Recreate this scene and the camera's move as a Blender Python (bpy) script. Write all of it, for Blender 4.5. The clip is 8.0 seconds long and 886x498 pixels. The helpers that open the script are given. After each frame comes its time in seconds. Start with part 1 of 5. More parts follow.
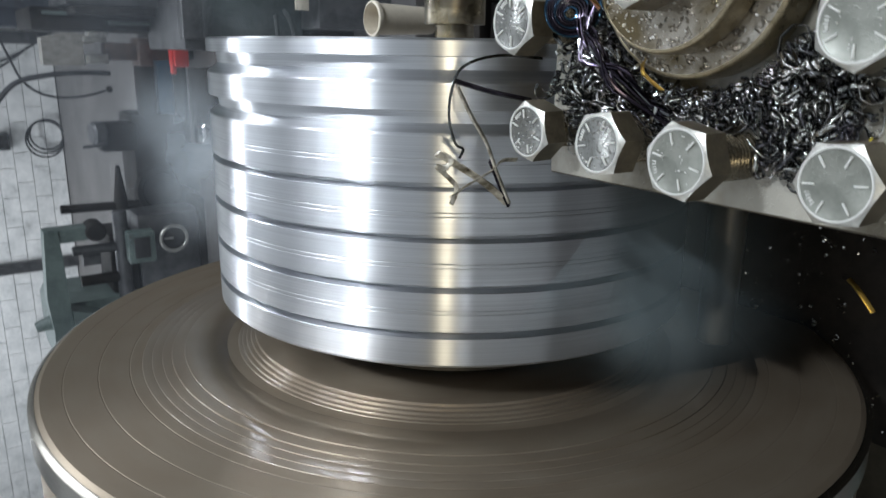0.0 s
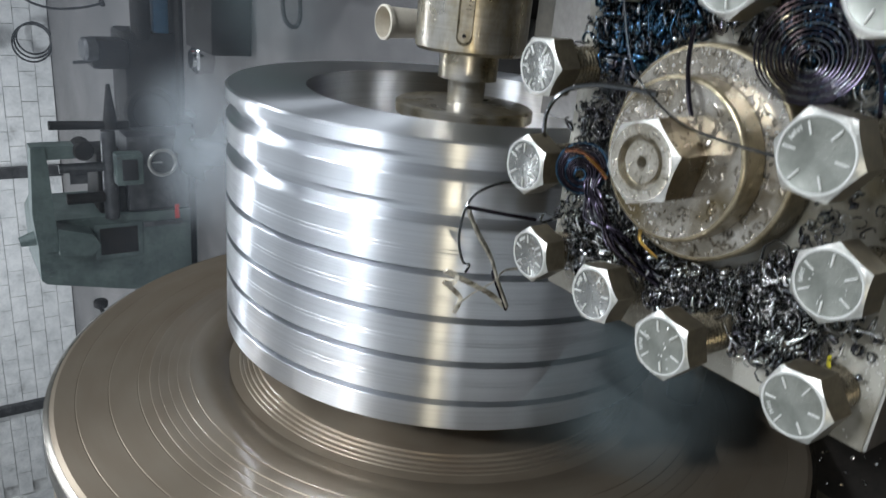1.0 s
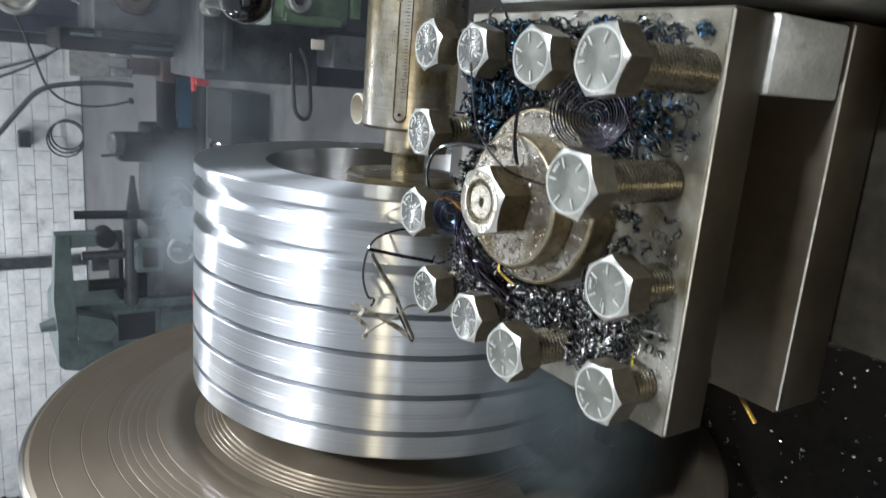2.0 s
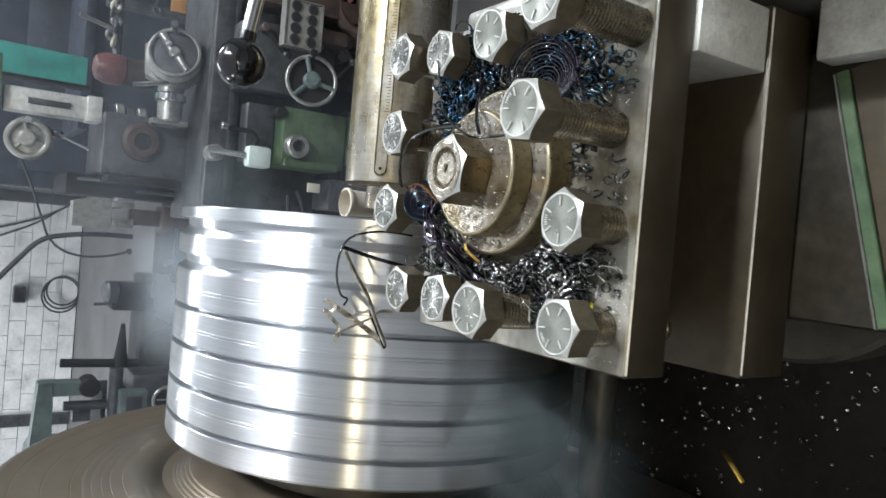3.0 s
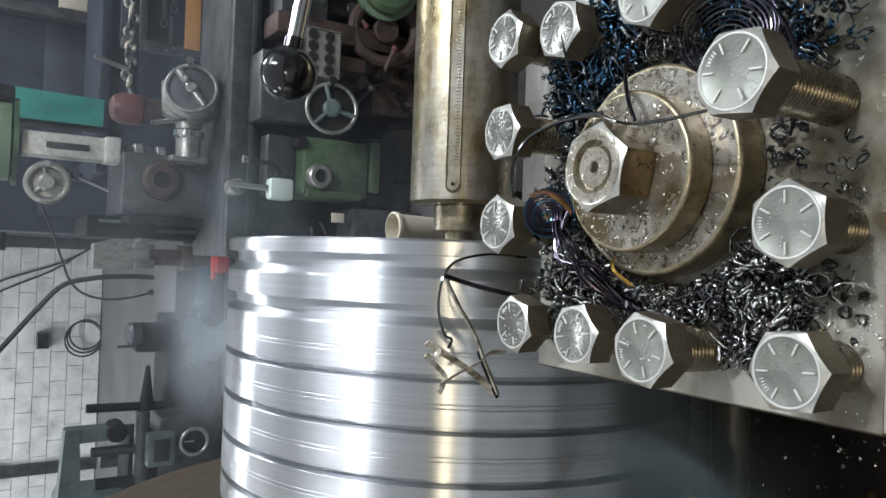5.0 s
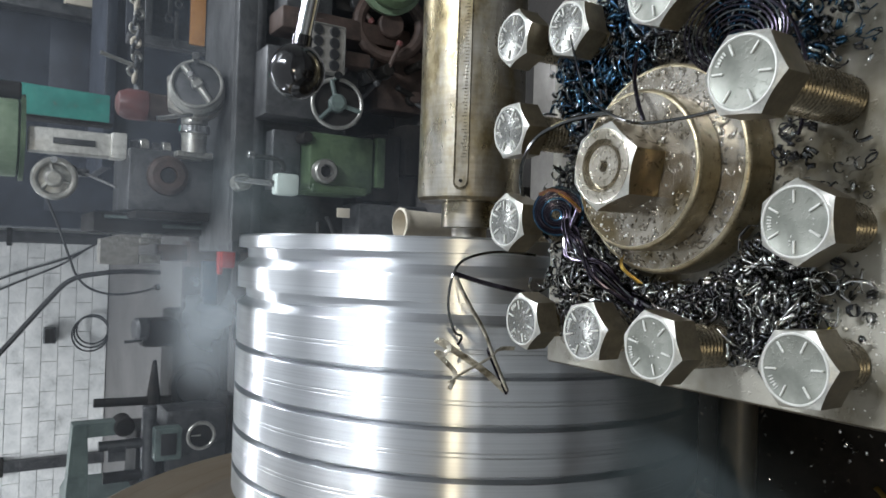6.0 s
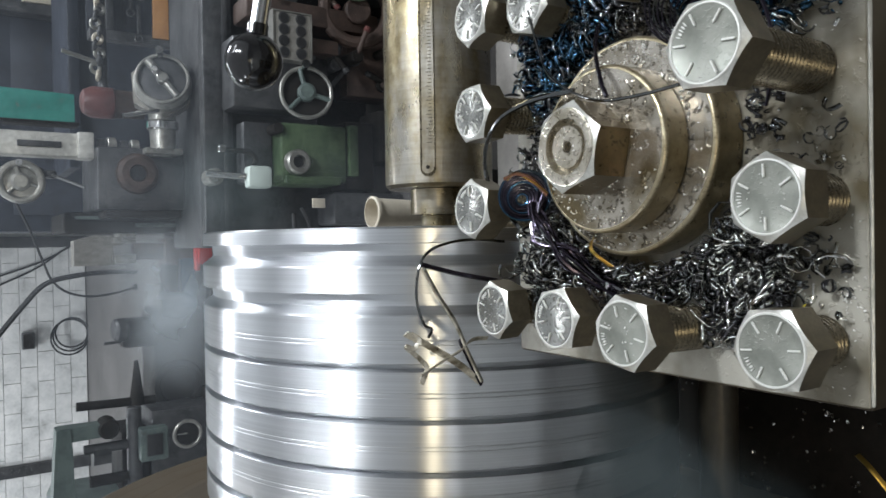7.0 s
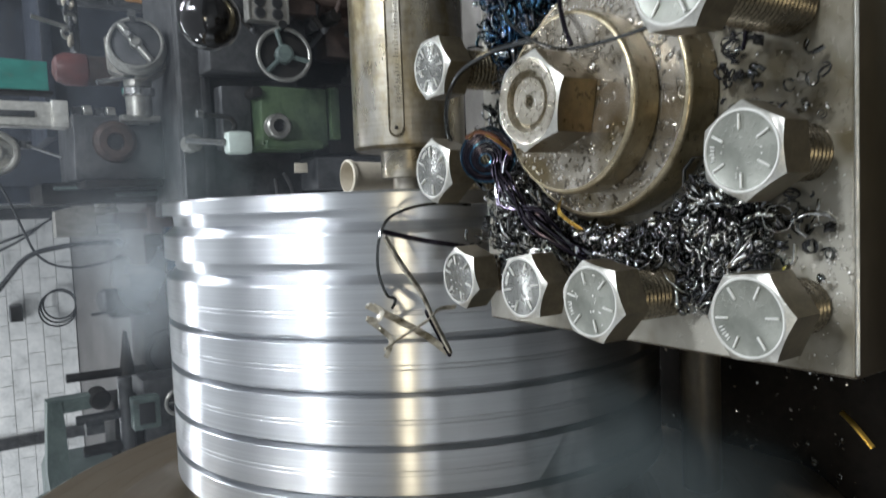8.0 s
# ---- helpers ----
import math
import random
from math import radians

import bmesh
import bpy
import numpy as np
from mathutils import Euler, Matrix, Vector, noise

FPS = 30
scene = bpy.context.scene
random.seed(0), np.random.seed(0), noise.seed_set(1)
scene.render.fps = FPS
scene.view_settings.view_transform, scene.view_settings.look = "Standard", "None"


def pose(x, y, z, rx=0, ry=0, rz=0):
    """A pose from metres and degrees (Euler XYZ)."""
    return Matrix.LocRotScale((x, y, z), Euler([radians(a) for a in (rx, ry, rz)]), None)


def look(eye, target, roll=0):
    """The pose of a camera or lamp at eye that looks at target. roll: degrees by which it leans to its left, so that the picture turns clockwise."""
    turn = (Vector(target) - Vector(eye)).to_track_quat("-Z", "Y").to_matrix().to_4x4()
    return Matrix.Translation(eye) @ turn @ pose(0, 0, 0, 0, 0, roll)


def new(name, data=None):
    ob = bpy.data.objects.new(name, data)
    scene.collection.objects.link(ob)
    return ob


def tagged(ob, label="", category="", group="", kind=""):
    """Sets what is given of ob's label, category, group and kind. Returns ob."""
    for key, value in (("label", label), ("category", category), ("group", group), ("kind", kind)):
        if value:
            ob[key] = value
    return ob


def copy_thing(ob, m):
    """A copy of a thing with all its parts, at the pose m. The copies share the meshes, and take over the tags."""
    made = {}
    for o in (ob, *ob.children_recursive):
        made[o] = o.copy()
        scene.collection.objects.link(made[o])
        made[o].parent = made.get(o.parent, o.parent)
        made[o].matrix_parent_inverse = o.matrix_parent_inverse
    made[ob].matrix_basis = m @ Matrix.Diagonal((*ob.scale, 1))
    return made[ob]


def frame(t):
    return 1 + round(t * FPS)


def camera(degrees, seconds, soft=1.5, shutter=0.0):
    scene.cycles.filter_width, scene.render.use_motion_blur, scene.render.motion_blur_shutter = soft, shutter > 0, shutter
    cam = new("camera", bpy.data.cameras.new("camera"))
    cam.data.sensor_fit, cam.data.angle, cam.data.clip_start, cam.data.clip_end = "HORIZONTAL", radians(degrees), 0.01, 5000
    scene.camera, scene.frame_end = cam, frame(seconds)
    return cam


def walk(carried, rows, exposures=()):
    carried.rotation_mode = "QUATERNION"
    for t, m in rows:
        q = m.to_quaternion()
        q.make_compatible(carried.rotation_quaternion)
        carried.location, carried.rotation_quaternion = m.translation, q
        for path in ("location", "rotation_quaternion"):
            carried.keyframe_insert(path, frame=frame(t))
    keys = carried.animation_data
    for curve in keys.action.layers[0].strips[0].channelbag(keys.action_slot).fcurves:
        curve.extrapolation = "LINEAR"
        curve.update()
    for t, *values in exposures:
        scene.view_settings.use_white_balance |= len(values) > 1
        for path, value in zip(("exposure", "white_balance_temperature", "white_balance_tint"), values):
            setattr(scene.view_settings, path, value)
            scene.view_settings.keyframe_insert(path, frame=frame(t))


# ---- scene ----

# ======== camera ========
cam = camera(62.54, 8.0, shutter=0.4)
PATH = [
    (0, (-0.0062, -0.4499, 1.4732), (-0.5314, 1.1293, 0.364), -99.55),
    (0.5, (0.0392, -0.4434, 1.4822), (-0.6446, 1.0795, 0.3807), -100.44),
    (1, (0.0811, -0.4435, 1.4858), (-0.6155, 1.0614, 0.3678), -98.72),
    (1.5, (0.1049, -0.4912, 1.4858), (-0.5663, 1.0772, 0.4419), -97.55),
    (1.7, (0.1042, -0.5099, 1.473), (-0.4948, 1.0621, 0.3912), -97.02),
    (2.8, (-0.0157, -0.5748, 1.4695), (-0.1473, 1.1216, 0.4182), -86.07),
    (3, (-0.0088, -0.5694, 1.4692), (-0.0385, 1.0939, 0.3591), -85.71),
    (3.5, (-0.0119, -0.5201, 1.4769), (-0.0125, 1.1776, 0.4197), -86.12),
    (4, (-0.0192, -0.4866, 1.4682), (-0.0537, 1.2236, 0.4317), -87.40),
    (4.5, (-0.0119, -0.4883, 1.4705), (0.0233, 1.2323, 0.4516), -87.18),
    (4.7, (-0.0123, -0.4807, 1.467), (0.0456, 1.2166, 0.4107), -86.97),
    (5.8, (-0.0128, -0.4709, 1.4694), (-0.0083, 1.2182, 0.3984), -87.68),
    (6, (-0.0111, -0.476, 1.4707), (0.0097, 1.2202, 0.4114), -87.79),
    (6.5, (-0.0076, -0.486, 1.4733), (0.0357, 1.2277, 0.4431), -88.72),
    (7, (-0.0084, -0.4697, 1.4588), (-0.0297, 1.197, 0.3536), -91.33),
    (7.5, (-0.0021, -0.4748, 1.45), (-0.0048, 1.1939, 0.3475), -92.81),
    (8, (-0.0076, -0.4598, 1.4383), (-0.1341, 1.1885, 0.3126), -94.77),
]
walk(cam, [(t, look(eye, target, roll)) for t, eye, target, roll in PATH],
     [(0.0, 0.34, 6330, 10), (1.6, 0.46, 6300, 10), (3.0, 0.71, 6460, 10), (4.2, 0.4, 6500, 10), (6.5, 0.44, 6500, 10), (7.4, 0.39, 6560, 10), (8.0, 0.39, 6500, 10)])

# The camera is held on its side: the lathe's axis lies along x, its top is up (z), the far wall is at +y.
AX = 1.15  # height of the lathe's axis

# ======== light ========
world = bpy.data.worlds.new("hall_air")
scene.world = world
world.use_nodes = True
world.node_tree.nodes["Background"].inputs[0].default_value = (0.62, 0.75, 0.95, 1)
world.node_tree.nodes["Background"].inputs[1].default_value = 0.05


def lamp(name, eye, target, sx, sy, watts, colour):
    data = bpy.data.lights.new(name, "AREA")
    data.shape, data.size, data.size_y, data.energy, data.color = "RECTANGLE", sx, sy, watts, colour
    ob = new(name, data)
    ob.matrix_world = look(eye, target)
    return ob


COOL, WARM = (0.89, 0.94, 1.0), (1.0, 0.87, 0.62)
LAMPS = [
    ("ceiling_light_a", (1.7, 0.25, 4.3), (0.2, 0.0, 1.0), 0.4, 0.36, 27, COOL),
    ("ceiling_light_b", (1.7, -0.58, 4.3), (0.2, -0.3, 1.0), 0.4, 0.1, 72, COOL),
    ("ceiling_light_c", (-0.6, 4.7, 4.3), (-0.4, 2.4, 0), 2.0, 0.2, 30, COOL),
    # d to j are fill lamps added to brighten the hall, none known.
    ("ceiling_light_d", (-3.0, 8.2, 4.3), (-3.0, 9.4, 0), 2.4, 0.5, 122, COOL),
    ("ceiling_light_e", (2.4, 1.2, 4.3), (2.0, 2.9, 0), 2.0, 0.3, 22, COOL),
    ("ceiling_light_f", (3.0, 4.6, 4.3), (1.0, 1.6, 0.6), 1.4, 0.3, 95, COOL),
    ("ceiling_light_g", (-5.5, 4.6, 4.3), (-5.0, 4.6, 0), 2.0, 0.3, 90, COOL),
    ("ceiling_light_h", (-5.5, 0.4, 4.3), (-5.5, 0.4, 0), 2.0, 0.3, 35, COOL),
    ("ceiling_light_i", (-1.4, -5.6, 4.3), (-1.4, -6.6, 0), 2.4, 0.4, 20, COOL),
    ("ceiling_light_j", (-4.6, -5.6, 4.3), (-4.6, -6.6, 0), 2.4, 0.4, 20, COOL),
    # Added fill: a wide panel under the ceiling, no roof window is known.
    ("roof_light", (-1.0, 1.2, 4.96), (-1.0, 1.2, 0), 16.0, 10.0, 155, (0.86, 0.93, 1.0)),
    ("work_light", (-0.3, -2.1, 2.75), (0.0, -0.15, 1.2), 0.08, 0.08, 4.2, WARM),
]
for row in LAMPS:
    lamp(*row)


# ======== helpers ========
def mat(name, build):
    m = bpy.data.materials.new(name)
    m.use_nodes = True
    nt = m.node_tree
    build(nt, nt.nodes["Principled BSDF"])
    return m


def node(nt, kind, **inputs):
    n = nt.nodes.new(kind)
    for k, v in inputs.items():
        n.inputs[k.replace("_", " ")].default_value = v
    return n


def coords(nt, scale=(1, 1, 1), space="Object"):
    tc = nt.nodes.new("ShaderNodeNewGeometry" if space == "Position" else "ShaderNodeTexCoord")
    mp = nt.nodes.new("ShaderNodeMapping")
    mp.inputs["Scale"].default_value = scale
    nt.links.new(tc.outputs[space], mp.inputs["Vector"])
    return mp.outputs["Vector"]


def grain(nt, scale, detail=5.0, rough=0.6, stretch=(1, 1, 1), space="Object"):
    n = node(nt, "ShaderNodeTexNoise", Scale=scale, Detail=detail, Roughness=rough)
    nt.links.new(coords(nt, stretch, space), n.inputs["Vector"])
    return n.outputs["Fac"]


def ramp(nt, fac, stops):
    r = nt.nodes.new("ShaderNodeValToRGB")
    el = r.color_ramp.elements
    while len(el) < len(stops):
        el.new(0.5)
    for e, (p, c) in zip(el, stops):
        e.position, e.color = p, (*c, 1) if len(c) == 3 else c
    nt.links.new(fac, r.inputs["Fac"])
    return r.outputs["Color"]


def bump(nt, b, fac, strength, distance):
    n = node(nt, "ShaderNodeBump", Strength=strength, Distance=distance)
    nt.links.new(fac, n.inputs["Height"])
    nt.links.new(n.outputs["Normal"], b.inputs["Normal"])


def rough_from(nt, b, fac, lo, hi):
    m = node(nt, "ShaderNodeMapRange")
    m.inputs["To Min"].default_value, m.inputs["To Max"].default_value = lo, hi
    nt.links.new(fac, m.inputs["Value"])
    nt.links.new(m.outputs["Result"], b.inputs["Roughness"])


def mottled(c1, c2, scale, rough, metal=0.0, bump_d=0.0, bump_scale=None, spots=None, coat=0.0, space="Object"):
    """Paint, cast metal, concrete: two colours at a coarse and a fine scale, uneven gloss, fine relief."""
    def build(nt, b):
        coarse, fine = grain(nt, scale, 4, 0.6, space=space), grain(nt, scale * 9, 6, 0.7, space=space)
        mix = node(nt, "ShaderNodeMix")
        mix.inputs["Factor"].default_value = 0.4
        nt.links.new(coarse, mix.inputs["A"])
        nt.links.new(fine, mix.inputs["B"])
        fac = mix.outputs["Result"]
        stops = [(0.36, c1), (0.62, c2)]
        if spots:
            stops = [(0.3, spots)] + [(0.4, c1), (0.62, c2)]
        nt.links.new(ramp(nt, fac, stops), b.inputs["Base Color"])
        b.inputs["Metallic"].default_value = metal
        b.inputs["Coat Weight"].default_value = coat
        b.inputs["Coat Roughness"].default_value = 0.07
        rough_from(nt, b, fine, max(0.05, rough - 0.12), min(1, rough + 0.12))
        if coat:
            wet = node(nt, "ShaderNodeBump", Strength=1.0, Distance=0.0009)
            nt.links.new(grain(nt, 420, 3, 0.5, space=space), wet.inputs["Height"])
            nt.links.new(wet.outputs["Normal"], b.inputs["Coat Normal"])
        if bump_d:
            bump(nt, b, grain(nt, bump_scale or scale * 9, 5, 0.65, space=space), 0.6, bump_d)
    return build


def turned(base, rough, aniso, fine=900.0, level=0.00002, stain=None, metal=1.0):
    """Steel turned on a lathe: marks run round the x axis and draw the highlights out along it."""
    def build(nt, b):
        lines = grain(nt, fine, 3, 0.7, (1, 0.004, 0.004))
        wide = grain(nt, 60, 3, 0.6, (1, 0.05, 0.05))
        colour = ramp(nt, lines, [(0.3, tuple(0.82 * c for c in base)), (0.7, base)])
        if stain:
            over = nt.nodes.new("ShaderNodeMixRGB")
            nt.links.new(ramp(nt, grain(nt, 45, 6, 0.7, (0.5, 1, 1)), [(0.42, (0, 0, 0)), (0.62, (1, 1, 1))]), over.inputs["Fac"])
            nt.links.new(colour, over.inputs["Color1"])
            over.inputs["Color2"].default_value = (*stain, 1)
            colour = over.outputs["Color"]
        nt.links.new(colour, b.inputs["Base Color"])
        b.inputs["Metallic"].default_value = metal
        rough_from(nt, b, wide, rough * 0.8, rough * 1.25)
        b.inputs["Anisotropic"].default_value = aniso
        tan = nt.nodes.new("ShaderNodeTangent")
        tan.direction_type, tan.axis = "RADIAL", "X"
        nt.links.new(tan.outputs["Tangent"], b.inputs["Tangent"])
        b.inputs["Anisotropic Rotation"].default_value = 0.25
        bump(nt, b, lines, 0.35, level)
    return build


def oiled_quill(nt, b):
    """Ground steel under brown oil: straw patches drawn out along x, bare bright steel between, runs and drops on top."""
    patch = ramp(nt, grain(nt, 26, 5, 0.62, (0.45, 1, 1)), [(0.42, (0, 0, 0)), (0.66, (1, 1, 1))])
    steel = ramp(nt, grain(nt, 300, 4, 0.7, (1, 0.02, 0.02)), [(0.3, (0.42, 0.4, 0.36)), (0.7, (0.6, 0.58, 0.53))])
    oil = ramp(nt, grain(nt, 70, 5, 0.7), [(0.32, (0.16, 0.12, 0.055)), (0.66, (0.44, 0.37, 0.22))])
    mix = nt.nodes.new("ShaderNodeMixRGB")
    nt.links.new(patch, mix.inputs["Fac"])
    nt.links.new(oil, mix.inputs["Color1"])
    nt.links.new(steel, mix.inputs["Color2"])
    nt.links.new(mix.outputs["Color"], b.inputs["Base Color"])
    b.inputs["Metallic"].default_value = 0.85
    rough_from(nt, b, grain(nt, 55, 4, 0.6, (0.5, 1, 1)), 0.14, 0.46)
    b.inputs["Coat Weight"].default_value = 0.4
    b.inputs["Coat Roughness"].default_value = 0.08
    drops = ramp(nt, grain(nt, 260, 3, 0.6, (0.35, 1, 1)), [(0.55, (0, 0, 0)), (0.72, (1, 1, 1))])
    bump(nt, b, drops, 0.3, 0.0004)


def glossy_steps(nt, b):
    """The chuck's own turned steel under a smooth film of oil."""
    turned((0.345, 0.288, 0.215), 0.42, 0.75, 300, 0.00002, (0.265, 0.21, 0.15), 0.72)(nt, b)
    b.inputs["Coat Weight"].default_value = 0.7
    b.inputs["Coat Roughness"].default_value = 0.06
    b.inputs["Coat IOR"].default_value = 1.8


def crinkled(c1, c2, rough, scale=230.0, depth=0.0012, metal=0.9, patchy=0.5, spread=75):
    """Flat steel under a skin of dried and wet coolant: smooth in places, crinkled with sharp glints in others."""
    def build(nt, b):
        skin = node(nt, "ShaderNodeTexNoise", Scale=scale, Detail=2.0, Roughness=0.45, Distortion=0.3)
        nt.links.new(coords(nt), skin.inputs["Vector"])
        blot, wide = grain(nt, spread, 4, 0.6), grain(nt, 42, 2, 0.5)
        nt.links.new(ramp(nt, blot, [(0.36, c1), (0.62, c2)]), b.inputs["Base Color"])
        b.inputs["Metallic"].default_value = metal
        rough_from(nt, b, blot, rough * 0.7, rough * 1.4)
        ridge = ramp(nt, skin.outputs["Fac"], [(0.57, (0, 0, 0)), (0.63, (0.8, 0.8, 0.8)), (0.7, (1, 1, 1))])
        where = node(nt, "ShaderNodeMapRange")
        where.inputs["From Min"].default_value, where.inputs["From Max"].default_value = patchy - 0.12, patchy + 0.1
        where.inputs["To Min"].default_value = 0.06
        nt.links.new(wide, where.inputs["Value"])
        relief = node(nt, "ShaderNodeBump", Strength=0.7, Distance=depth)
        nt.links.new(ridge, relief.inputs["Height"])
        nt.links.new(where.outputs["Result"], relief.inputs["Strength"])
        nt.links.new(relief.outputs["Normal"], b.inputs["Normal"])
    return build


def plain(colour, rough, metal=0.0, coat=0.0):
    def build(nt, b):
        nt.links.new(ramp(nt, grain(nt, 40, 4), [(0.3, tuple(c * 0.8 for c in colour)), (0.7, colour)]), b.inputs["Base Color"])
        b.inputs["Metallic"].default_value = metal
        b.inputs["Coat Weight"].default_value = coat
        rough_from(nt, b, grain(nt, 25, 4), max(0.04, rough * 0.75), min(1, rough * 1.3))
    return build


ORIGIN = {}


def thing(name, label, category, at=(0, 0, 0), group="", kind=""):
    ob = new(name)
    ob.empty_display_size = 0.05
    ob.location = at
    ORIGIN[ob.name] = Vector(at)
    return tagged(ob, label, category, group, kind)


def mesh_of(name, bm, material, smooth=True, sharp=32):
    bmesh.ops.recalc_face_normals(bm, faces=bm.faces)
    me = bpy.data.meshes.new(name)
    bm.to_mesh(me)
    bm.free()
    me.materials.append(material)
    if smooth:
        me.polygons.foreach_set("use_smooth", [True] * len(me.polygons))
        me.set_sharp_from_angle(angle=radians(sharp))
    return me


def part(name, bm, material, parent, label="", smooth=True, at=None, sharp=32):
    """One mesh under a thing, or under a part of it; bm is in world metres."""
    base = ORIGIN[parent.name]
    o = Vector(at) if at else base
    bm.transform(Matrix.Translation(-o))
    ob = new(name, mesh_of(name, bm, material, smooth, sharp))
    ob.parent, ob.location = parent, o - base
    ORIGIN[ob.name] = o
    return tagged(ob, label)


def solo(name, bm, material, label, category, at=(0, 0, 0), group="", kind="", smooth=True):
    bm.transform(Matrix.Translation(-Vector(at)))
    ob = new(name, mesh_of(name, bm, material, smooth))
    ob.location = at
    ORIGIN[ob.name] = Vector(at)
    return tagged(ob, label, category, group, kind)


def box(lo, hi, bevel=0.0, bm=None, seg=2):
    own = bmesh.new()
    bmesh.ops.create_cube(own, size=1)
    lo, hi = Vector(lo), Vector(hi)
    for v in own.verts:
        v.co = Vector(((v.co[i] + 0.5) * (hi[i] - lo[i]) + lo[i] for i in range(3)))
    if bevel:
        bmesh.ops.bevel(own, geom=own.edges[:], offset=bevel, segments=seg, affect="EDGES", profile=0.5)
    return join(bm, own)


def join(bm, own):
    if bm is None:
        return own
    me = bpy.data.meshes.new("tmp")
    own.to_mesh(me)
    own.free()
    bm.from_mesh(me)
    bpy.data.meshes.remove(me)
    return bm


def basis(p0, p1):
    a = (Vector(p1) - Vector(p0)).normalized()
    b = a.orthogonal().normalized()
    return a, b, a.cross(b)


def revolve(p0, axis, profile, seg=48, bm=None, closed=False):
    """Turns a profile of (along, radius) round an axis through p0."""
    own = bmesh.new()
    p0 = Vector(p0)
    a, b, c = basis((0, 0, 0), axis)
    rings = []
    for d, r in profile:
        if r < 1e-6:
            rings.append([own.verts.new(p0 + a * d)])
        else:
            rings.append([own.verts.new(p0 + a * d + r * (math.cos(k) * b + math.sin(k) * c)) for k in (2 * math.pi * i / seg for i in range(seg))])
    pairs = list(zip(rings, rings[1:])) + ([(rings[-1], rings[0])] if closed else [])
    for u, v in pairs:
        for i in range(seg):
            j = (i + 1) % seg
            f = [u[i % len(u)], u[j % len(u)], v[j % len(v)], v[i % len(v)]]
            f = list(dict.fromkeys(f))
            if len(f) > 2:
                own.faces.new(f)
    if not closed:
        for end in (rings[0], rings[-1]):
            if len(end) > 2:
                own.faces.new(end)
    return join(bm, own)


def rod(p0, p1, r, r2=None, seg=20, bevel=0.0, bm=None):
    p0, p1 = Vector(p0), Vector(p1)
    n, r2 = (p1 - p0).length, r if r2 is None else r2
    prof = [(0, r), (n, r2)] if not bevel else [(0, r - bevel), (bevel, r), (n - bevel, r2), (n, r2 - bevel)]
    return revolve(p0, p1 - p0, prof, seg, bm)


def tube(points, r, seg=8, bm=None, smooth=6, flat=1.0):
    """A round (or, with flat, strip-like) line swept along points, smoothed."""
    own = bmesh.new()
    pts = [Vector(p) for p in points]
    fine = []
    for i in range(len(pts) - 1):
        p0, p1, p2, p3 = pts[max(i - 1, 0)], pts[i], pts[i + 1], pts[min(i + 2, len(pts) - 1)]
        for k in range(smooth):
            t = k / smooth
            fine.append(0.5 * (2 * p1 + (p2 - p0) * t + (2 * p0 - 5 * p1 + 4 * p2 - p3) * t * t + (3 * p1 - p0 - 3 * p2 + p3) * t ** 3))
    fine.append(pts[-1])
    up, rings = None, []
    for i, p in enumerate(fine):
        d = (fine[min(i + 1, len(fine) - 1)] - fine[max(i - 1, 0)]).normalized()
        up = d.orthogonal() if up is None else up - d * up.dot(d)
        if up.length < 1e-6:
            up = d.orthogonal()
        up.normalize()
        side = d.cross(up)
        rings.append([own.verts.new(p + r * (math.cos(a) * up * flat + math.sin(a) * side)) for a in (2 * math.pi * k / seg for k in range(seg))])
    for u, v in zip(rings, rings[1:]):
        for i in range(seg):
            j = (i + 1) % seg
            own.faces.new((u[i], u[j], v[j], v[i]))
    own.faces.new(rings[0])
    own.faces.new(rings[-1])
    return join(bm, own)


def torus(centre, axis, R, r, seg=40, sub=10, bm=None):
    prof = [(r * math.sin(k), R + r * math.cos(k)) for k in (2 * math.pi * i / sub for i in range(sub))]
    return revolve(centre, axis, prof, seg, bm, closed=True)


def prism(p0, axis, start, n, R, depth, chamfer=0.0, bm=None):
    """A hexagon (or n-gon) bar; start is the angle of its first corner; the far end is chamfered round."""
    own = bmesh.new()
    a, b, c = basis((0, 0, 0), axis)
    p0 = Vector(p0)
    def ring(d, r):
        return [own.verts.new(p0 + a * d + r * (math.cos(k) * b + math.sin(k) * c)) for k in (start + 2 * math.pi * i / n for i in range(n))]
    rows = [ring(0, R), ring(depth, R)]
    for u, v in zip(rows, rows[1:]):
        for i in range(n):
            own.faces.new((u[i], u[(i + 1) % n], v[(i + 1) % n], v[i]))
    own.faces.new(rows[0])
    own.faces.new(rows[-1])
    return join(bm, own)


def slab(outline, y0, y1, bm=None):
    """An outline of (x, z) given a thickness from y0 to y1."""
    own = bmesh.new()
    f = [own.verts.new((x, y0, z)) for x, z in outline]
    g = [own.verts.new((x, y1, z)) for x, z in outline]
    own.faces.new(f)
    own.faces.new(g)
    for i in range(len(f)):
        j = (i + 1) % len(f)
        own.faces.new((f[i], f[j], g[j], g[i]))
    return join(bm, own)


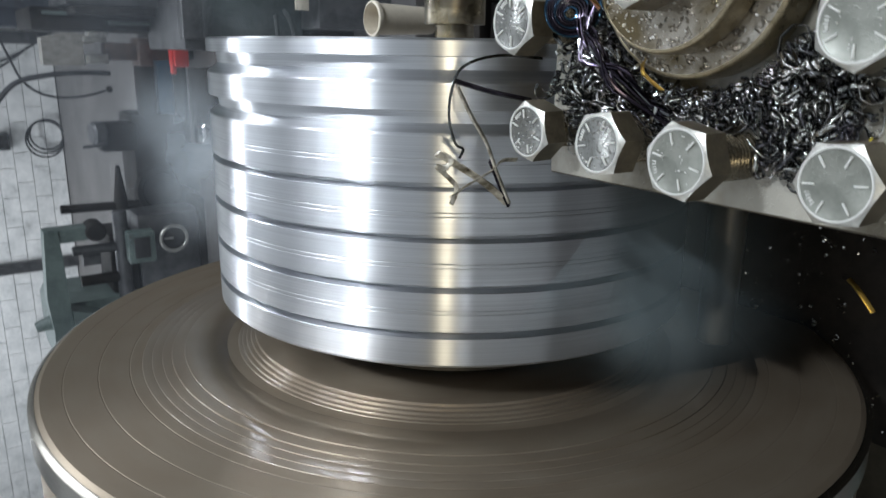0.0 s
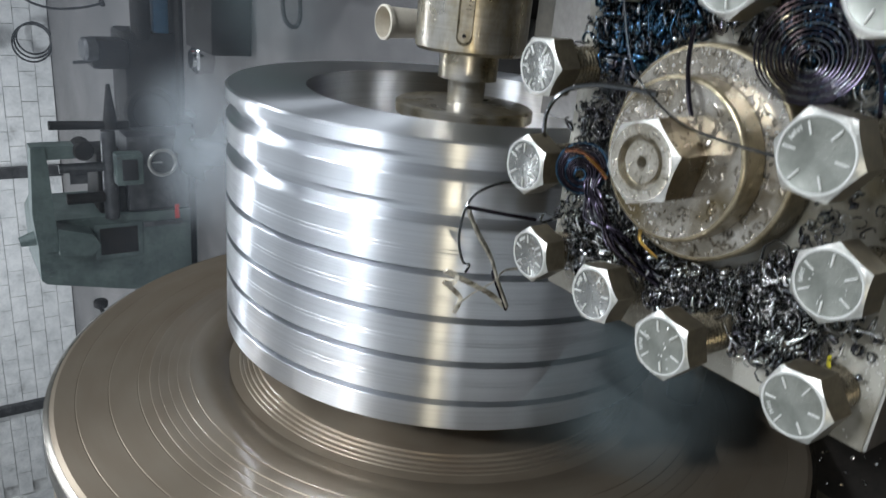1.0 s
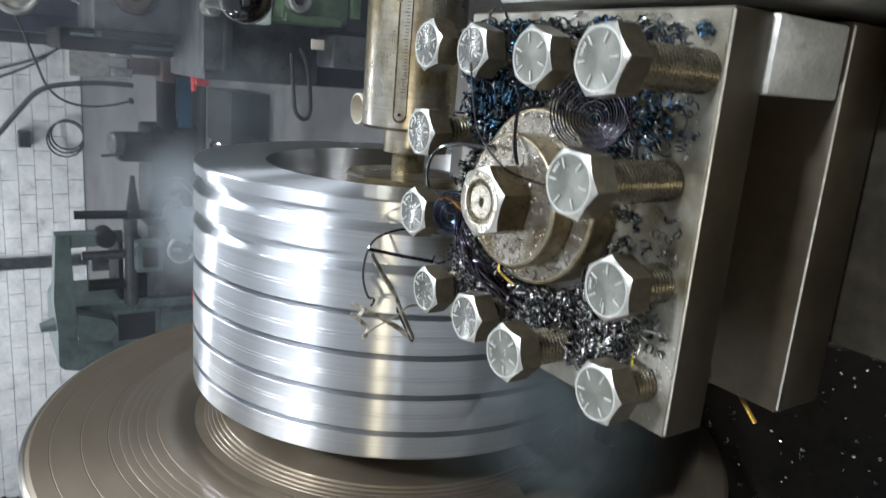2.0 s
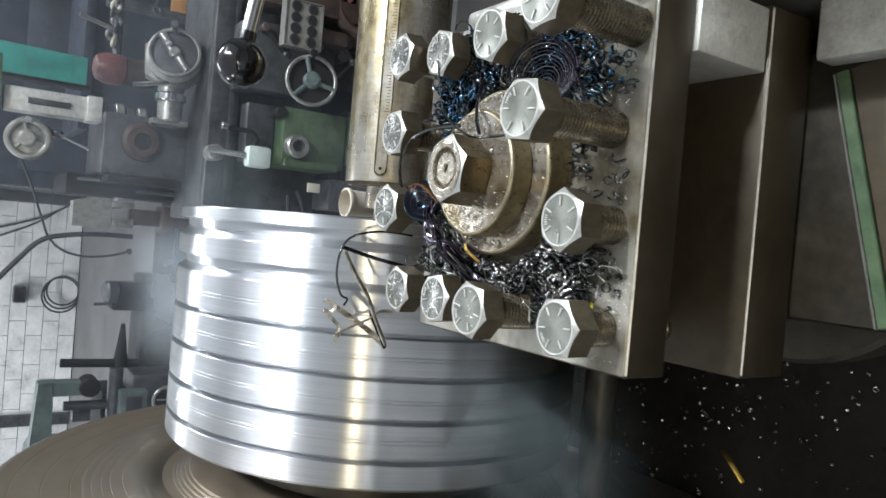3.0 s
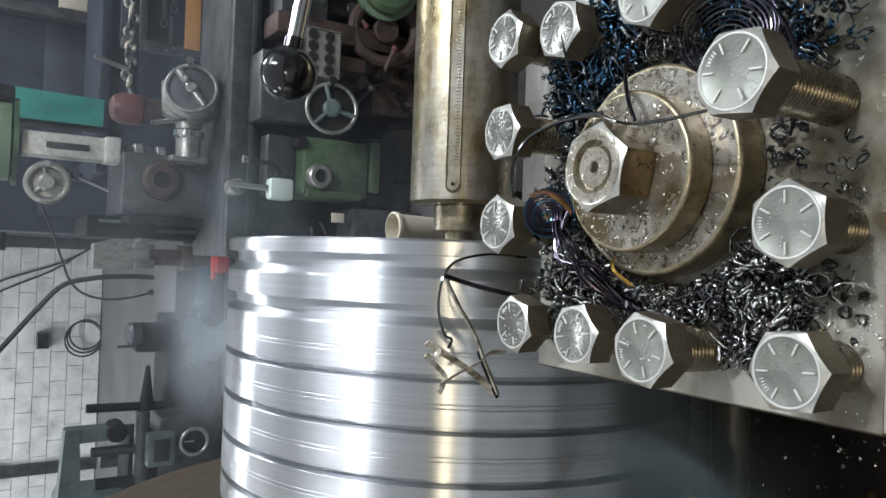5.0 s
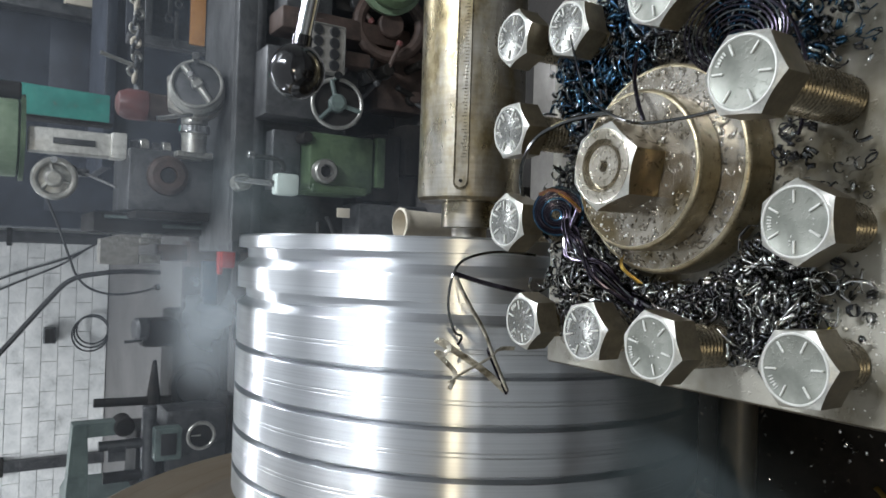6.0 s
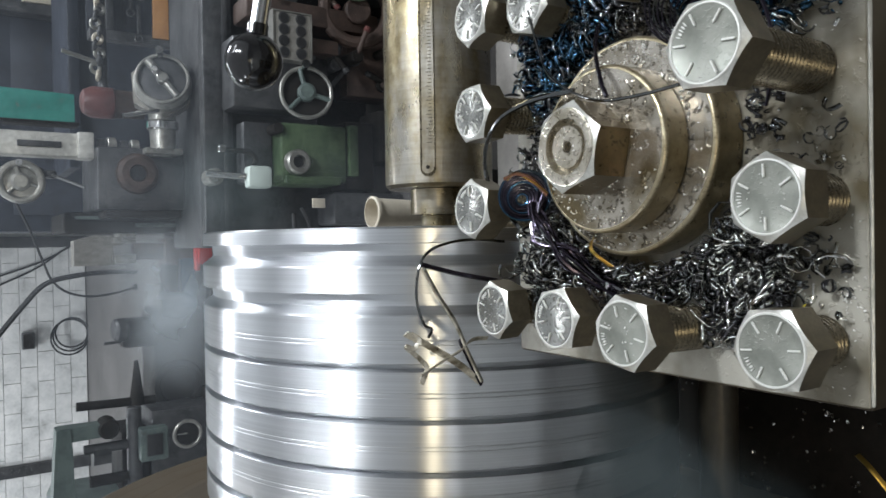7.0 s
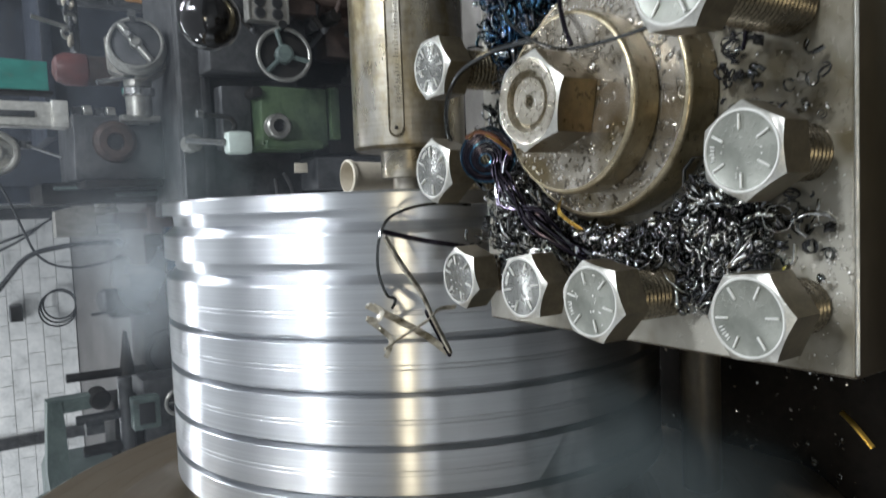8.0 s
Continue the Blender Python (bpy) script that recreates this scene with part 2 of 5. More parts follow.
# ======== materials ========
RING = mat("turned_steel", turned((0.74, 0.76, 0.785), 0.325, 0.95))
QUILL = mat("oily_ground_steel", oiled_quill)
CHUCK = mat("worn_chuck_face", turned((0.345, 0.288, 0.215), 0.42, 0.75, 300, 0.00002, stain=(0.265, 0.21, 0.15), metal=0.72))
JAW_STEP = mat("polished_jaw_step", glossy_steps)
CHUCK_EDGE = mat("bright_chuck_edge", turned((0.5, 0.47, 0.41), 0.25, 0.5))
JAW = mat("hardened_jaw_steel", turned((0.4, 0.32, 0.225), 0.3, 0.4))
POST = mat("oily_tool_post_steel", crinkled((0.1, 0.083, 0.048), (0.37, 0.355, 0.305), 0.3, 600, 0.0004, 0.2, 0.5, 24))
# Sides and base: a much darker brown than the top face.
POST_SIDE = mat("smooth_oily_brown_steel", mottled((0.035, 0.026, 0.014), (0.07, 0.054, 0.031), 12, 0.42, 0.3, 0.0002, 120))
SLIDE = mat("dark_brown_oily_slide", mottled((0.02, 0.017, 0.012), (0.06, 0.05, 0.034), 11, 0.4, 0.4, 0.0003, 120))
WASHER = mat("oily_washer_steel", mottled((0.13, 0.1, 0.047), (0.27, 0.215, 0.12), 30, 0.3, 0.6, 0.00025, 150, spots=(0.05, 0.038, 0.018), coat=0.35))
# The pale patches paint bright reflections on the wet tops.
WASHER_TOP = mat("wet_washer_top_sheen", crinkled((0.16, 0.125, 0.068), (0.6, 0.56, 0.49), 0.17, 300, 0.0016, 0.8, 0.44, 34))
# Nut sides: a darker brown than the nut's face.
NUT = mat("dark_nut_side", mottled((0.07, 0.052, 0.027), (0.15, 0.115, 0.063), 40, 0.3, 0.6, 0.0001, 200))
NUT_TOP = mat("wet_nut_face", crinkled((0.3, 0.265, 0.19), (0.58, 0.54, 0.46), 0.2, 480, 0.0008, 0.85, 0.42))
# Bolt sides: darker than the grey bolt faces.
HEAD_SIDE = mat("dark_bolt_side", mottled((0.1, 0.085, 0.06), (0.2, 0.17, 0.115), 70, 0.34, 0.6, 0.0001, 200))
HEAD = mat("zinc_bolt_head", crinkled((0.15, 0.157, 0.136), (0.25, 0.257, 0.226), 0.36, 800, 0.00012, 0.5, 0.52))
HEAD_WET = mat("wet_bolt_head", crinkled((0.24, 0.243, 0.228), (0.4, 0.402, 0.38), 0.24, 620, 0.0009, 0.8, 0.36))
SHANK = mat("oily_bolt_thread", mottled((0.05, 0.041, 0.026), (0.16, 0.135, 0.09), 90, 0.28, 0.7))
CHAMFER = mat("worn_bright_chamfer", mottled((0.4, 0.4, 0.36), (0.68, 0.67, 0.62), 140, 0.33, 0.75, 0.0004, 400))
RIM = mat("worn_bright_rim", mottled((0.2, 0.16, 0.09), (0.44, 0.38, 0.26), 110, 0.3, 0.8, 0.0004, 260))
MARK = mat("raised_bright_mark", plain((0.72, 0.72, 0.68), 0.4, 0.4))
HOLDER = mat("smooth_grey_holder", mottled((0.1, 0.093, 0.083), (0.17, 0.16, 0.145), 30, 0.34, 0.5, 0.0001, 160))
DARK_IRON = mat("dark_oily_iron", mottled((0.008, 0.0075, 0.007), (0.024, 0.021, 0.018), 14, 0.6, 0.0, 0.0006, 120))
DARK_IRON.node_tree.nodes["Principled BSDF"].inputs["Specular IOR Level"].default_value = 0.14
BED = mat("oily_lathe_bed", mottled((0.035, 0.031, 0.024), (0.09, 0.08, 0.06), 10, 0.4, 0.5, 0.0004, 90, coat=0.2))
SWARF = mat("silver_swarf", plain((0.74, 0.74, 0.7), 0.1, 1.0))
SWARF_DARK = mat("grey_swarf", plain((0.17, 0.175, 0.175), 0.1, 1.0))
SWARF_BLACK = mat("near_black_swarf", plain((0.018, 0.018, 0.02), 0.1, 0.2, 0.6))
SWARF_BLUE = mat("blued_swarf", plain((0.055, 0.13, 0.21), 0.16, 1.0))
SWARF_PURPLE = mat("purple_black_swarf", plain((0.04, 0.034, 0.048), 0.22, 0.9))
SWARF_STRAW = mat("yellow_tinted_swarf", plain((0.72, 0.62, 0.05), 0.3, 0.4))
SWARF_COPPER = mat("copper_tinted_swarf", plain((0.42, 0.2, 0.12), 0.16, 1.0))
SWARF_GOLD = mat("straw_swarf", plain((0.5, 0.33, 0.08), 0.32, 1.0))
# Pale colour that stays bright, for the glints of wet drops.
GLINT_FLAKES = mat("bright_filings", plain((0.9, 0.89, 0.85), 0.3, 0.55))
RIBBON = mat("tarnished_ribbon_swarf", crinkled((0.24, 0.21, 0.15), (0.85, 0.81, 0.7), 0.3, 500, 0.0005, 0.55, 0.45, 150))
GROUND_BAR = mat("bright_ground_bar", mottled((0.5, 0.49, 0.45), (0.76, 0.75, 0.7), 45, 0.38, 0.3, 0.0006, 160, spots=(0.24, 0.23, 0.2)))
BLOCK_GREY = mat("dusty_grey_steel", mottled((0.22, 0.21, 0.19), (0.36, 0.345, 0.31), 30, 0.5, 0.2, 0.0004, 120, spots=(0.1, 0.09, 0.08)))
CHROME = mat("chrome", plain((0.75, 0.75, 0.74), 0.12, 1.0))
BAKELITE = mat("black_bakelite", plain((0.01, 0.01, 0.011), 0.12, 0.0, 0.6))
WALL_WHITE = mat("white_painted_block", mottled((0.56, 0.57, 0.56), (0.8, 0.8, 0.78), 4.5, 0.75, 0, 0.006, 40, spots=(0.24, 0.23, 0.21), space="Position"))
MORTAR = mat("painted_mortar", mottled((0.46, 0.46, 0.45), (0.72, 0.72, 0.7), 7, 0.85, 0, 0.003, 60, spots=(0.2, 0.195, 0.18)))
FLOOR = mat("grey_concrete_floor", mottled((0.085, 0.082, 0.08), (0.165, 0.157, 0.152), 1.1, 0.55, 0, 0.002, 45))
CEIL = mat("pale_ceiling", mottled((0.62, 0.64, 0.66), (0.74, 0.76, 0.78), 0.7, 0.8))
GREEN = mat("green_machine_paint", mottled((0.035, 0.065, 0.032), (0.1, 0.15, 0.075), 11, 0.4, 0, 0.0006, 80, spots=(0.025, 0.022, 0.018)))
GREEN_GREY = mat("grey_green_machine_paint", mottled((0.06, 0.085, 0.08), (0.13, 0.17, 0.155), 7, 0.45, 0, 0.0006, 80, spots=(0.06, 0.06, 0.055)))
PALE_GREEN = mat("pale_green_machine_paint", mottled((0.11, 0.17, 0.1), (0.22, 0.29, 0.19), 10, 0.45, 0, 0.0006, 80, spots=(0.1, 0.1, 0.08)))
TEAL = mat("teal_paint", mottled((0.03, 0.24, 0.2), (0.06, 0.36, 0.3), 9, 0.45, 0, 0.0006, 60, spots=(0.24, 0.17, 0.17)))
RED = mat("red_plastic", plain((0.62, 0.035, 0.03), 0.4))
DULL_RED = mat("dull_red_paint", mottled((0.08, 0.03, 0.028), (0.16, 0.052, 0.047), 11, 0.45, 0, 0.0006, 60, spots=(0.1, 0.07, 0.06)))
RUST = mat("rusty_brown_iron", mottled((0.035, 0.024, 0.02), (0.1, 0.066, 0.053), 14, 0.6, 0.2, 0.001, 70))
IRON = mat("worn_grey_iron", mottled((0.04, 0.042, 0.045), (0.12, 0.122, 0.125), 12, 0.45, 0.5, 0.0006, 70))
LIGHT_IRON = mat("bright_worn_steel", mottled((0.24, 0.24, 0.22), (0.52, 0.51, 0.47), 22, 0.35, 0.8, 0.0004, 120))
NAVY = mat("dark_blue_cabinet_paint", mottled((0.013, 0.017, 0.026), (0.04, 0.048, 0.065), 6, 0.5, 0, 0.001, 50, spots=(0.05, 0.045, 0.04)))
BLACK = mat("black_rubber", plain((0.02, 0.02, 0.021), 0.55))
CREAM = mat("cream_plastic", mottled((0.5, 0.45, 0.36), (0.66, 0.6, 0.49), 14, 0.5))
WHITE_PLASTIC = mat("pale_plastic", plain((0.7, 0.8, 0.74), 0.4))
ORANGE = mat("orange_wood", mottled((0.42, 0.19, 0.06), (0.6, 0.3, 0.1), 16, 0.5))
BLUE = mat("blue_paint", plain((0.05, 0.14, 0.24), 0.5))



def smoky(density, scale, tint):
    """Thin smoke on a sheet: clear at its rim and between the wisps."""
    def build(nt, b):
        tc = nt.nodes.new("ShaderNodeTexCoord")
        mp = nt.nodes.new("ShaderNodeMapping")
        mp.inputs["Location"].default_value, mp.inputs["Scale"].default_value = (-1, -1, 0), (2, 2, 0)
        nt.links.new(tc.outputs["Generated"], mp.inputs["Vector"])
        ball = nt.nodes.new("ShaderNodeTexGradient")
        ball.gradient_type = "SPHERICAL"
        nt.links.new(mp.outputs["Vector"], ball.inputs["Vector"])
        soft = node(nt, "ShaderNodeMapRange")
        soft.interpolation_type = "SMOOTHSTEP"
        soft.inputs["From Min"].default_value, soft.inputs["From Max"].default_value = 0.0, 0.75
        nt.links.new(ball.outputs["Fac"], soft.inputs["Value"])
        n = node(nt, "ShaderNodeTexNoise", Scale=scale, Detail=4.0, Roughness=0.5, Distortion=0.6)
        n.noise_dimensions = "4D"
        info = nt.nodes.new("ShaderNodeObjectInfo")
        mul = nt.nodes.new("ShaderNodeMath")
        mul.operation, mul.inputs[1].default_value = "MULTIPLY", 40.0
        nt.links.new(info.outputs["Random"], mul.inputs[0])
        nt.links.new(mul.outputs[0], n.inputs["W"])
        nt.links.new(tc.outputs["Object"], n.inputs["Vector"])
        wisp = node(nt, "ShaderNodeMapRange")
        wisp.interpolation_type = "SMOOTHSTEP"
        wisp.inputs["From Min"].default_value, wisp.inputs["From Max"].default_value = 0.32, 0.72
        wisp.inputs["To Max"].default_value = density
        nt.links.new(n.outputs["Fac"], wisp.inputs["Value"])
        fac = nt.nodes.new("ShaderNodeMath")
        fac.operation = "MULTIPLY"
        nt.links.new(soft.outputs["Result"], fac.inputs[0])
        nt.links.new(wisp.outputs["Result"], fac.inputs[1])
        clear, dif, tra = (nt.nodes.new("ShaderNodeBsdf" + k) for k in ("Transparent", "Diffuse", "Translucent"))
        dif.inputs["Color"].default_value = tra.inputs["Color"].default_value = (*tint, 1)
        half, mix = nt.nodes.new("ShaderNodeMixShader"), nt.nodes.new("ShaderNodeMixShader")
        nt.links.new(dif.outputs[0], half.inputs[1])
        nt.links.new(tra.outputs[0], half.inputs[2])
        nt.links.new(fac.outputs[0], mix.inputs[0])
        nt.links.new(clear.outputs[0], mix.inputs[1])
        nt.links.new(half.outputs[0], mix.inputs[2])
        nt.links.new(mix.outputs[0], nt.nodes["Material Output"].inputs["Surface"])
        nt.nodes.remove(b)
    return build


SMOKE = mat("blue_grey_smoke", smoky(0.4, 11.0, (0.72, 0.8, 0.86)))
SMOKE_THIN = mat("thin_blue_smoke", smoky(0.1, 9.0, (0.58, 0.72, 0.76)))
ADDED_HAZE = mat("added_thin_haze", smoky(0.075, 1.6, (0.72, 0.8, 0.9)))

# ======== the hall ========
WALL_Y = 10.7
floor = solo("floor", box((-11, -7, -0.2), (9, WALL_Y + 0.3, 0)), FLOOR, "grey concrete workshop floor with stains", "floor", kind="structure")
wall_north = solo("wall_north", box((-11, WALL_Y + 0.06, 0), (9, WALL_Y + 0.3, 5)), MORTAR, "white painted concrete block wall with grey joints", "wall", kind="structure")
solo("wall_south", box((-11, -7.2, 0), (9, -7, 5)), WALL_WHITE, "plain pale workshop wall behind the operator", "wall", kind="structure")
solo("wall_west", box((-11.2, -7.2, 0), (-11, WALL_Y + 0.3, 5)), WALL_WHITE, "plain pale workshop end wall", "wall", kind="structure")
solo("wall_east", box((9, -7.2, 0), (9.2, WALL_Y + 0.3, 5)), WALL_WHITE, "plain pale workshop end wall", "wall", kind="structure")
solo("ceiling", box((-11.2, -7.2, 5), (9.2, WALL_Y + 0.3, 5.2)), CEIL, "pale painted workshop ceiling", "ceiling", kind="structure")

# ======== the turned work, its chuck and the centre ========
work = thing("ring_workpiece", "bright turned steel pulley ring with grooves, spinning in the chuck", "workpiece", (0, 0, AX))
RO = 0.1737
prof = [(0.0, 0.118), (0.0, 0.1722), (0.0012, RO), (0.0088, RO), (0.0094, RO - 0.0062), (0.0158, RO - 0.0068), (0.0212, RO - 0.0004), (0.0222, RO),
        (0.0362, RO), (0.0368, RO - 0.0058), (0.0432, RO - 0.0064), (0.0478, RO - 0.0004), (0.049, RO)]
for g0 in (0.0742, 0.1027, 0.1313, 0.1582):
    for f in (0.0128, 0.0104):
        prof += [(g0 - f - 0.0004, RO), (g0 - f, RO - 0.00016), (g0 - f + 0.0004, RO)]
    prof += [(g0 - 0.0003, RO), (g0, RO - 0.0003), (g0 + 0.0002, RO - 0.0085), (g0 + 0.0037, RO - 0.0085), (g0 + 0.0039, RO - 0.0003), (g0 + 0.0042, RO)]
prof += [(0.178, RO), (0.180, RO - 0.002), (0.180, 0.118)]
part("rim", revolve((0, 0, AX), (-1, 0, 0), prof, 192, closed=True), RING, work, sharp=5)
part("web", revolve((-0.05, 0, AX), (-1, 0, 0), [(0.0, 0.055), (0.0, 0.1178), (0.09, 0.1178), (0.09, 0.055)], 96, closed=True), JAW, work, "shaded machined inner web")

chuck = thing("lathe_chuck", "large worn brown steel lathe chuck with scribed circles", "chuck", (-0.22, 0, AX))
prof = [(0.0, 0.02)]
for r in (0.2385, 0.2580, 0.2793):
    prof += [(0.0, r - 0.0006), (0.0002, r), (0.0, r + 0.0006)]
prof += [(0.0, 0.2925), (0.0015, 0.2955)]
part("face", revolve((-0.22, 0, AX), (-1, 0, 0), prof + [(0.02, 0.2955), (0.02, 0.02)], 160, closed=True), CHUCK, chuck, sharp=2)
part("edge", revolve((-0.2215, 0, AX), (-1, 0, 0), [(0.0, 0.2957), (0.0006, 0.2975), (0.0022, 0.2995), (0.018, 0.2998), (0.018, 0.2957)], 160, closed=True), CHUCK_EDGE, chuck, "polished bright outer edge")
part("body", revolve((-0.241, 0, AX), (-1, 0, 0), [(0.0, 0.05), (0.0, 0.297), (0.1, 0.297), (0.11, 0.288), (0.11, 0.05)], 128, closed=True), CHUCK, chuck)
part("spacer", revolve((-0.1805, 0, AX), (-1, 0, 0), [(0.0, 0.05), (0.0, 0.11), (0.029, 0.112), (0.029, 0.05)], 96, closed=True), BED, chuck, "dark hub behind the ring")


def staircase(name, inner, steps):
    """Turned steps that fall away from the ring: rows of (outer radius, height over the chuck's face), with rounded edges."""
    prof = [(0.001, inner), (-0.0001, inner + 0.0005), (-steps[0][1], inner + 0.022)]
    for k, (r, h) in enumerate(steps):
        below = steps[k + 1][1] if k + 1 < len(steps) else -0.001
        e = min(0.0009, 0.4 * (h - below))
        prof += [(-h + e - e * math.cos(q), r - e + e * math.sin(q)) for q in (0.0, 0.4, 0.8, 1.2, 1.57)] + [(-below, r + 0.0001)]
    part(name, revolve((-0.22, 0, AX), (-1, 0, 0), prof, 160, closed=True), JAW_STEP, chuck, "worn stepped jaw teeth", sharp=60)


staircase("inner_jaw_steps", 0.06, [(0.1520, 0.0070), (0.1552, 0.0053), (0.1584, 0.0037), (0.1615, 0.0021), (0.1645, 0.0008)])
staircase("outer_jaw_steps", 0.172, [(0.2020, 0.0024), (0.2108, 0.0017), (0.2172, 0.0009), (0.2240, 0.0006), (0.2305, 0.0003)])

centre = thing("live_centre", "oily bull-nose live centre pressed into the ring", "lathe centre", (0.03, 0, AX))
part("neck", revolve((0.031, 0, AX), (-1, 0, 0), [(0, 0.0), (0, 0.022), (0.019, 0.022), (0.0195, 0.014), (0.036, 0.014), (0.036, 0)], 48), QUILL, centre)
part("nose", revolve((-0.0045, 0, AX), (-1, 0, 0), [(0, 0.0), (0, 0.02), (0.002, 0.05), (0.0035, 0.052), (0.0105, 0.052), (0.0125, 0.048), (0.055, 0.04), (0.055, 0.0)], 72), QUILL, centre)

# ======== tailstock ========
tail = thing("tailstock", "tailstock with an oily ground quill and a ball lever", "tailstock", (0.62, 0, 0.86))
quill = part("quill", revolve((0.0315, 0, AX), (1, 0, 0), [(0, 0.0), (0, 0.0385), (0.0025, 0.041), (0.58, 0.041), (0.58, 0)], 72), QUILL, tail, "oily brownish ground steel quill")
part("barrel", revolve((0.34, 0, AX), (1, 0, 0), [(0, 0.042), (0, 0.066), (0.01, 0.072), (0.55, 0.078), (0.55, 0.042)], 48, closed=True), GREEN_GREY, tail, "grey-green painted barrel")
part("body", box((0.42, -0.12, 0.87), (0.86, 0.14, 1.12), 0.02), GREEN_GREY, tail, "grey-green painted body")
slot_n = Vector((0, -0.72, 0.694)).normalized()
slot_t = Vector((1, 0, 0)).cross(slot_n)


def on_quill(x0, x1, off, half, lift, thick):
    """A strip lying along the quill, off to one side by off, lift above its surface."""
    own = bmesh.new()
    bmesh.ops.create_cube(own, size=1)
    for v in own.verts:
        x, a, b = v.co
        v.co = Vector((x0 + (x + 0.5) * (x1 - x0), 0, AX)) + slot_t * (off + a * 2 * half) + slot_n * (0.041 + lift + (b - 0.5) * thick)
    return own


keyway = on_quill(0.0437, 0.36, 0.0, 0.0056, 0.0003, 0.003)
keyway = join(keyway, rod(Vector((0.0437, 0, AX)) + slot_n * 0.038, Vector((0.0437, 0, AX)) + slot_n * 0.0413, 0.0056, seg=24))
part("keyway", keyway, SHANK, quill, "dark key slot")
key = on_quill(0.0447, 0.36, 0.0005, 0.0045, 0.0009, 0.003)
key = join(key, rod(Vector((0.0447, 0, AX)) + slot_n * 0.039, Vector((0.0447, 0, AX)) + slot_n * 0.0419, 0.0045, seg=20))
part("key", key, QUILL, quill, "pale oily key strip")
part("key_pin", rod(Vector((0.0447, 0, AX)) + slot_n * 0.0415, Vector((0.0447, 0, AX)) + slot_n * 0.0423, 0.0014, seg=12), DARK_IRON, quill)
ticks = bmesh.new()
for i in range(90):
    x = 0.062 + i * 0.0025
    ticks = join(ticks, on_quill(x, x + 0.0005, 0.0022 if i % 4 else 0.0014, 0.0012 if i % 4 else 0.002, 0.0011, 0.001))
part("ruler_scale", ticks, SHANK, quill, "engraved ruler marks")

BALL = Vector((0.1247, 0.05, 1.277))
lever = thing("ball_lever", "glossy black ball on a chrome clamping lever", "lever", BALL)
part("ball", revolve(BALL - Vector((0.021, 0, 0)), (1, 0, 0), [(0.021 - 0.021 * math.cos(k * math.pi / 24), 0.021 * math.sin(k * math.pi / 24)) for k in range(25)], 40), BAKELITE, lever)
part("ferrule", rod(BALL + Vector((0.0185, 0, -0.0025)), BALL + Vector((0.027, 0, -0.0036)), 0.0078, seg=20), BAKELITE, lever)
part("shaft", rod(BALL + Vector((0.025, 0, -0.0035)), (0.47, 0.03, 1.225), 0.0062, 0.009, seg=20), CHROME, lever, "polished chrome shaft")

# ======== bed, carriage and headstock ========
bed = thing("lathe_bed", "long dark oily cast-iron lathe bed with ways", "lathe bed", (0.5, 0, 0))
part("front_way", box((-0.5, -0.26, 0.72), (2.3, -0.12, 0.855), 0.008), BED, bed)
part("rear_way", box((-0.5, 0.12, 0.72), (2.3, 0.26, 0.855), 0.008), BED, bed)
part("web", box((-0.5, -0.12, 0.5), (2.3, 0.12, 0.7), 0.008), DARK_IRON, bed)
part("pedestal", box((-1.4, -0.3, 0.0), (-0.4, 0.3, 0.72), 0.02), GREEN_GREY, bed)
part("pedestal", box((1.5, -0.26, 0.0), (2.2, 0.26, 0.72), 0.02), GREEN_GREY, bed)
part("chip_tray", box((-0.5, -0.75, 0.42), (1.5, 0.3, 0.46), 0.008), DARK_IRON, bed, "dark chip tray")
head = thing("headstock", "grey-green painted lathe headstock behind the chuck", "headstock", (-0.85, 0, 0.86))
part("casting", box((-1.35, -0.24, 0.856), (-0.42, 0.24, 1.38), 0.03), GREEN_GREY, head)
part("spindle", revolve((-0.421, 0, AX), (1, 0, 0), [(0, 0), (0, 0.12), (0.07, 0.12), (0.07, 0)], 64), DARK_IRON, head)

saddle = thing("carriage", "dark oily carriage with cross slide and chip-strewn wings", "lathe carriage", (0.0, -0.2, 0.856))
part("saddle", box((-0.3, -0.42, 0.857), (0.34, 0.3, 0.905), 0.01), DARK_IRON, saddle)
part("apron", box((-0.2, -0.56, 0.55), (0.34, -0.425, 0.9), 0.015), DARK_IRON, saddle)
part("cross_slide", box((-0.055, -0.56, 0.906), (0.115, 0.12, 0.985), 0.006), BED, saddle)
part("swivel", revolve((0.03, -0.3, 0.986), (0, 0, 1), [(0, 0), (0, 0.1), (0.03, 0.1), (0.034, 0.097), (0.034, 0)], 64), BED, saddle)
part("compound_slide", box((-0.035, -0.6, 1.021), (0.1, -0.17, 1.118), 0.005), SLIDE, saddle, "dark oily compound slide")
for k, (m, w0, w1, lift, label) in enumerate(((GREEN, 0.0, 0.006, 0.003, "green painted gib strip"), (LIGHT_IRON, 0.0064, 0.0073, 0.0034, "bright worn strip edge"), (POST_SIDE, -0.022, -0.001, 0.0026, "brown worn guide plate"))):
    own = box((-0.062, w0, 0.0), (0.062, w1, lift), 0.0005, seg=1)
    own.transform(Matrix.Translation((0.028, -0.3965, 1.1183)) @ Matrix.Rotation(radians(14), 4, "Z"))
    part("gib_strip", own, m, saddle, label)
part("slide_gib", box((0.1005, -0.58, 1.03), (0.118, -0.2, 1.09), 0.003), BED, saddle)
part("slide_cover", box((0.119, -0.42, 1.03), (0.131, -0.195, 1.216), 0.003), LIGHT_IRON, saddle, "bright worn cover plate")
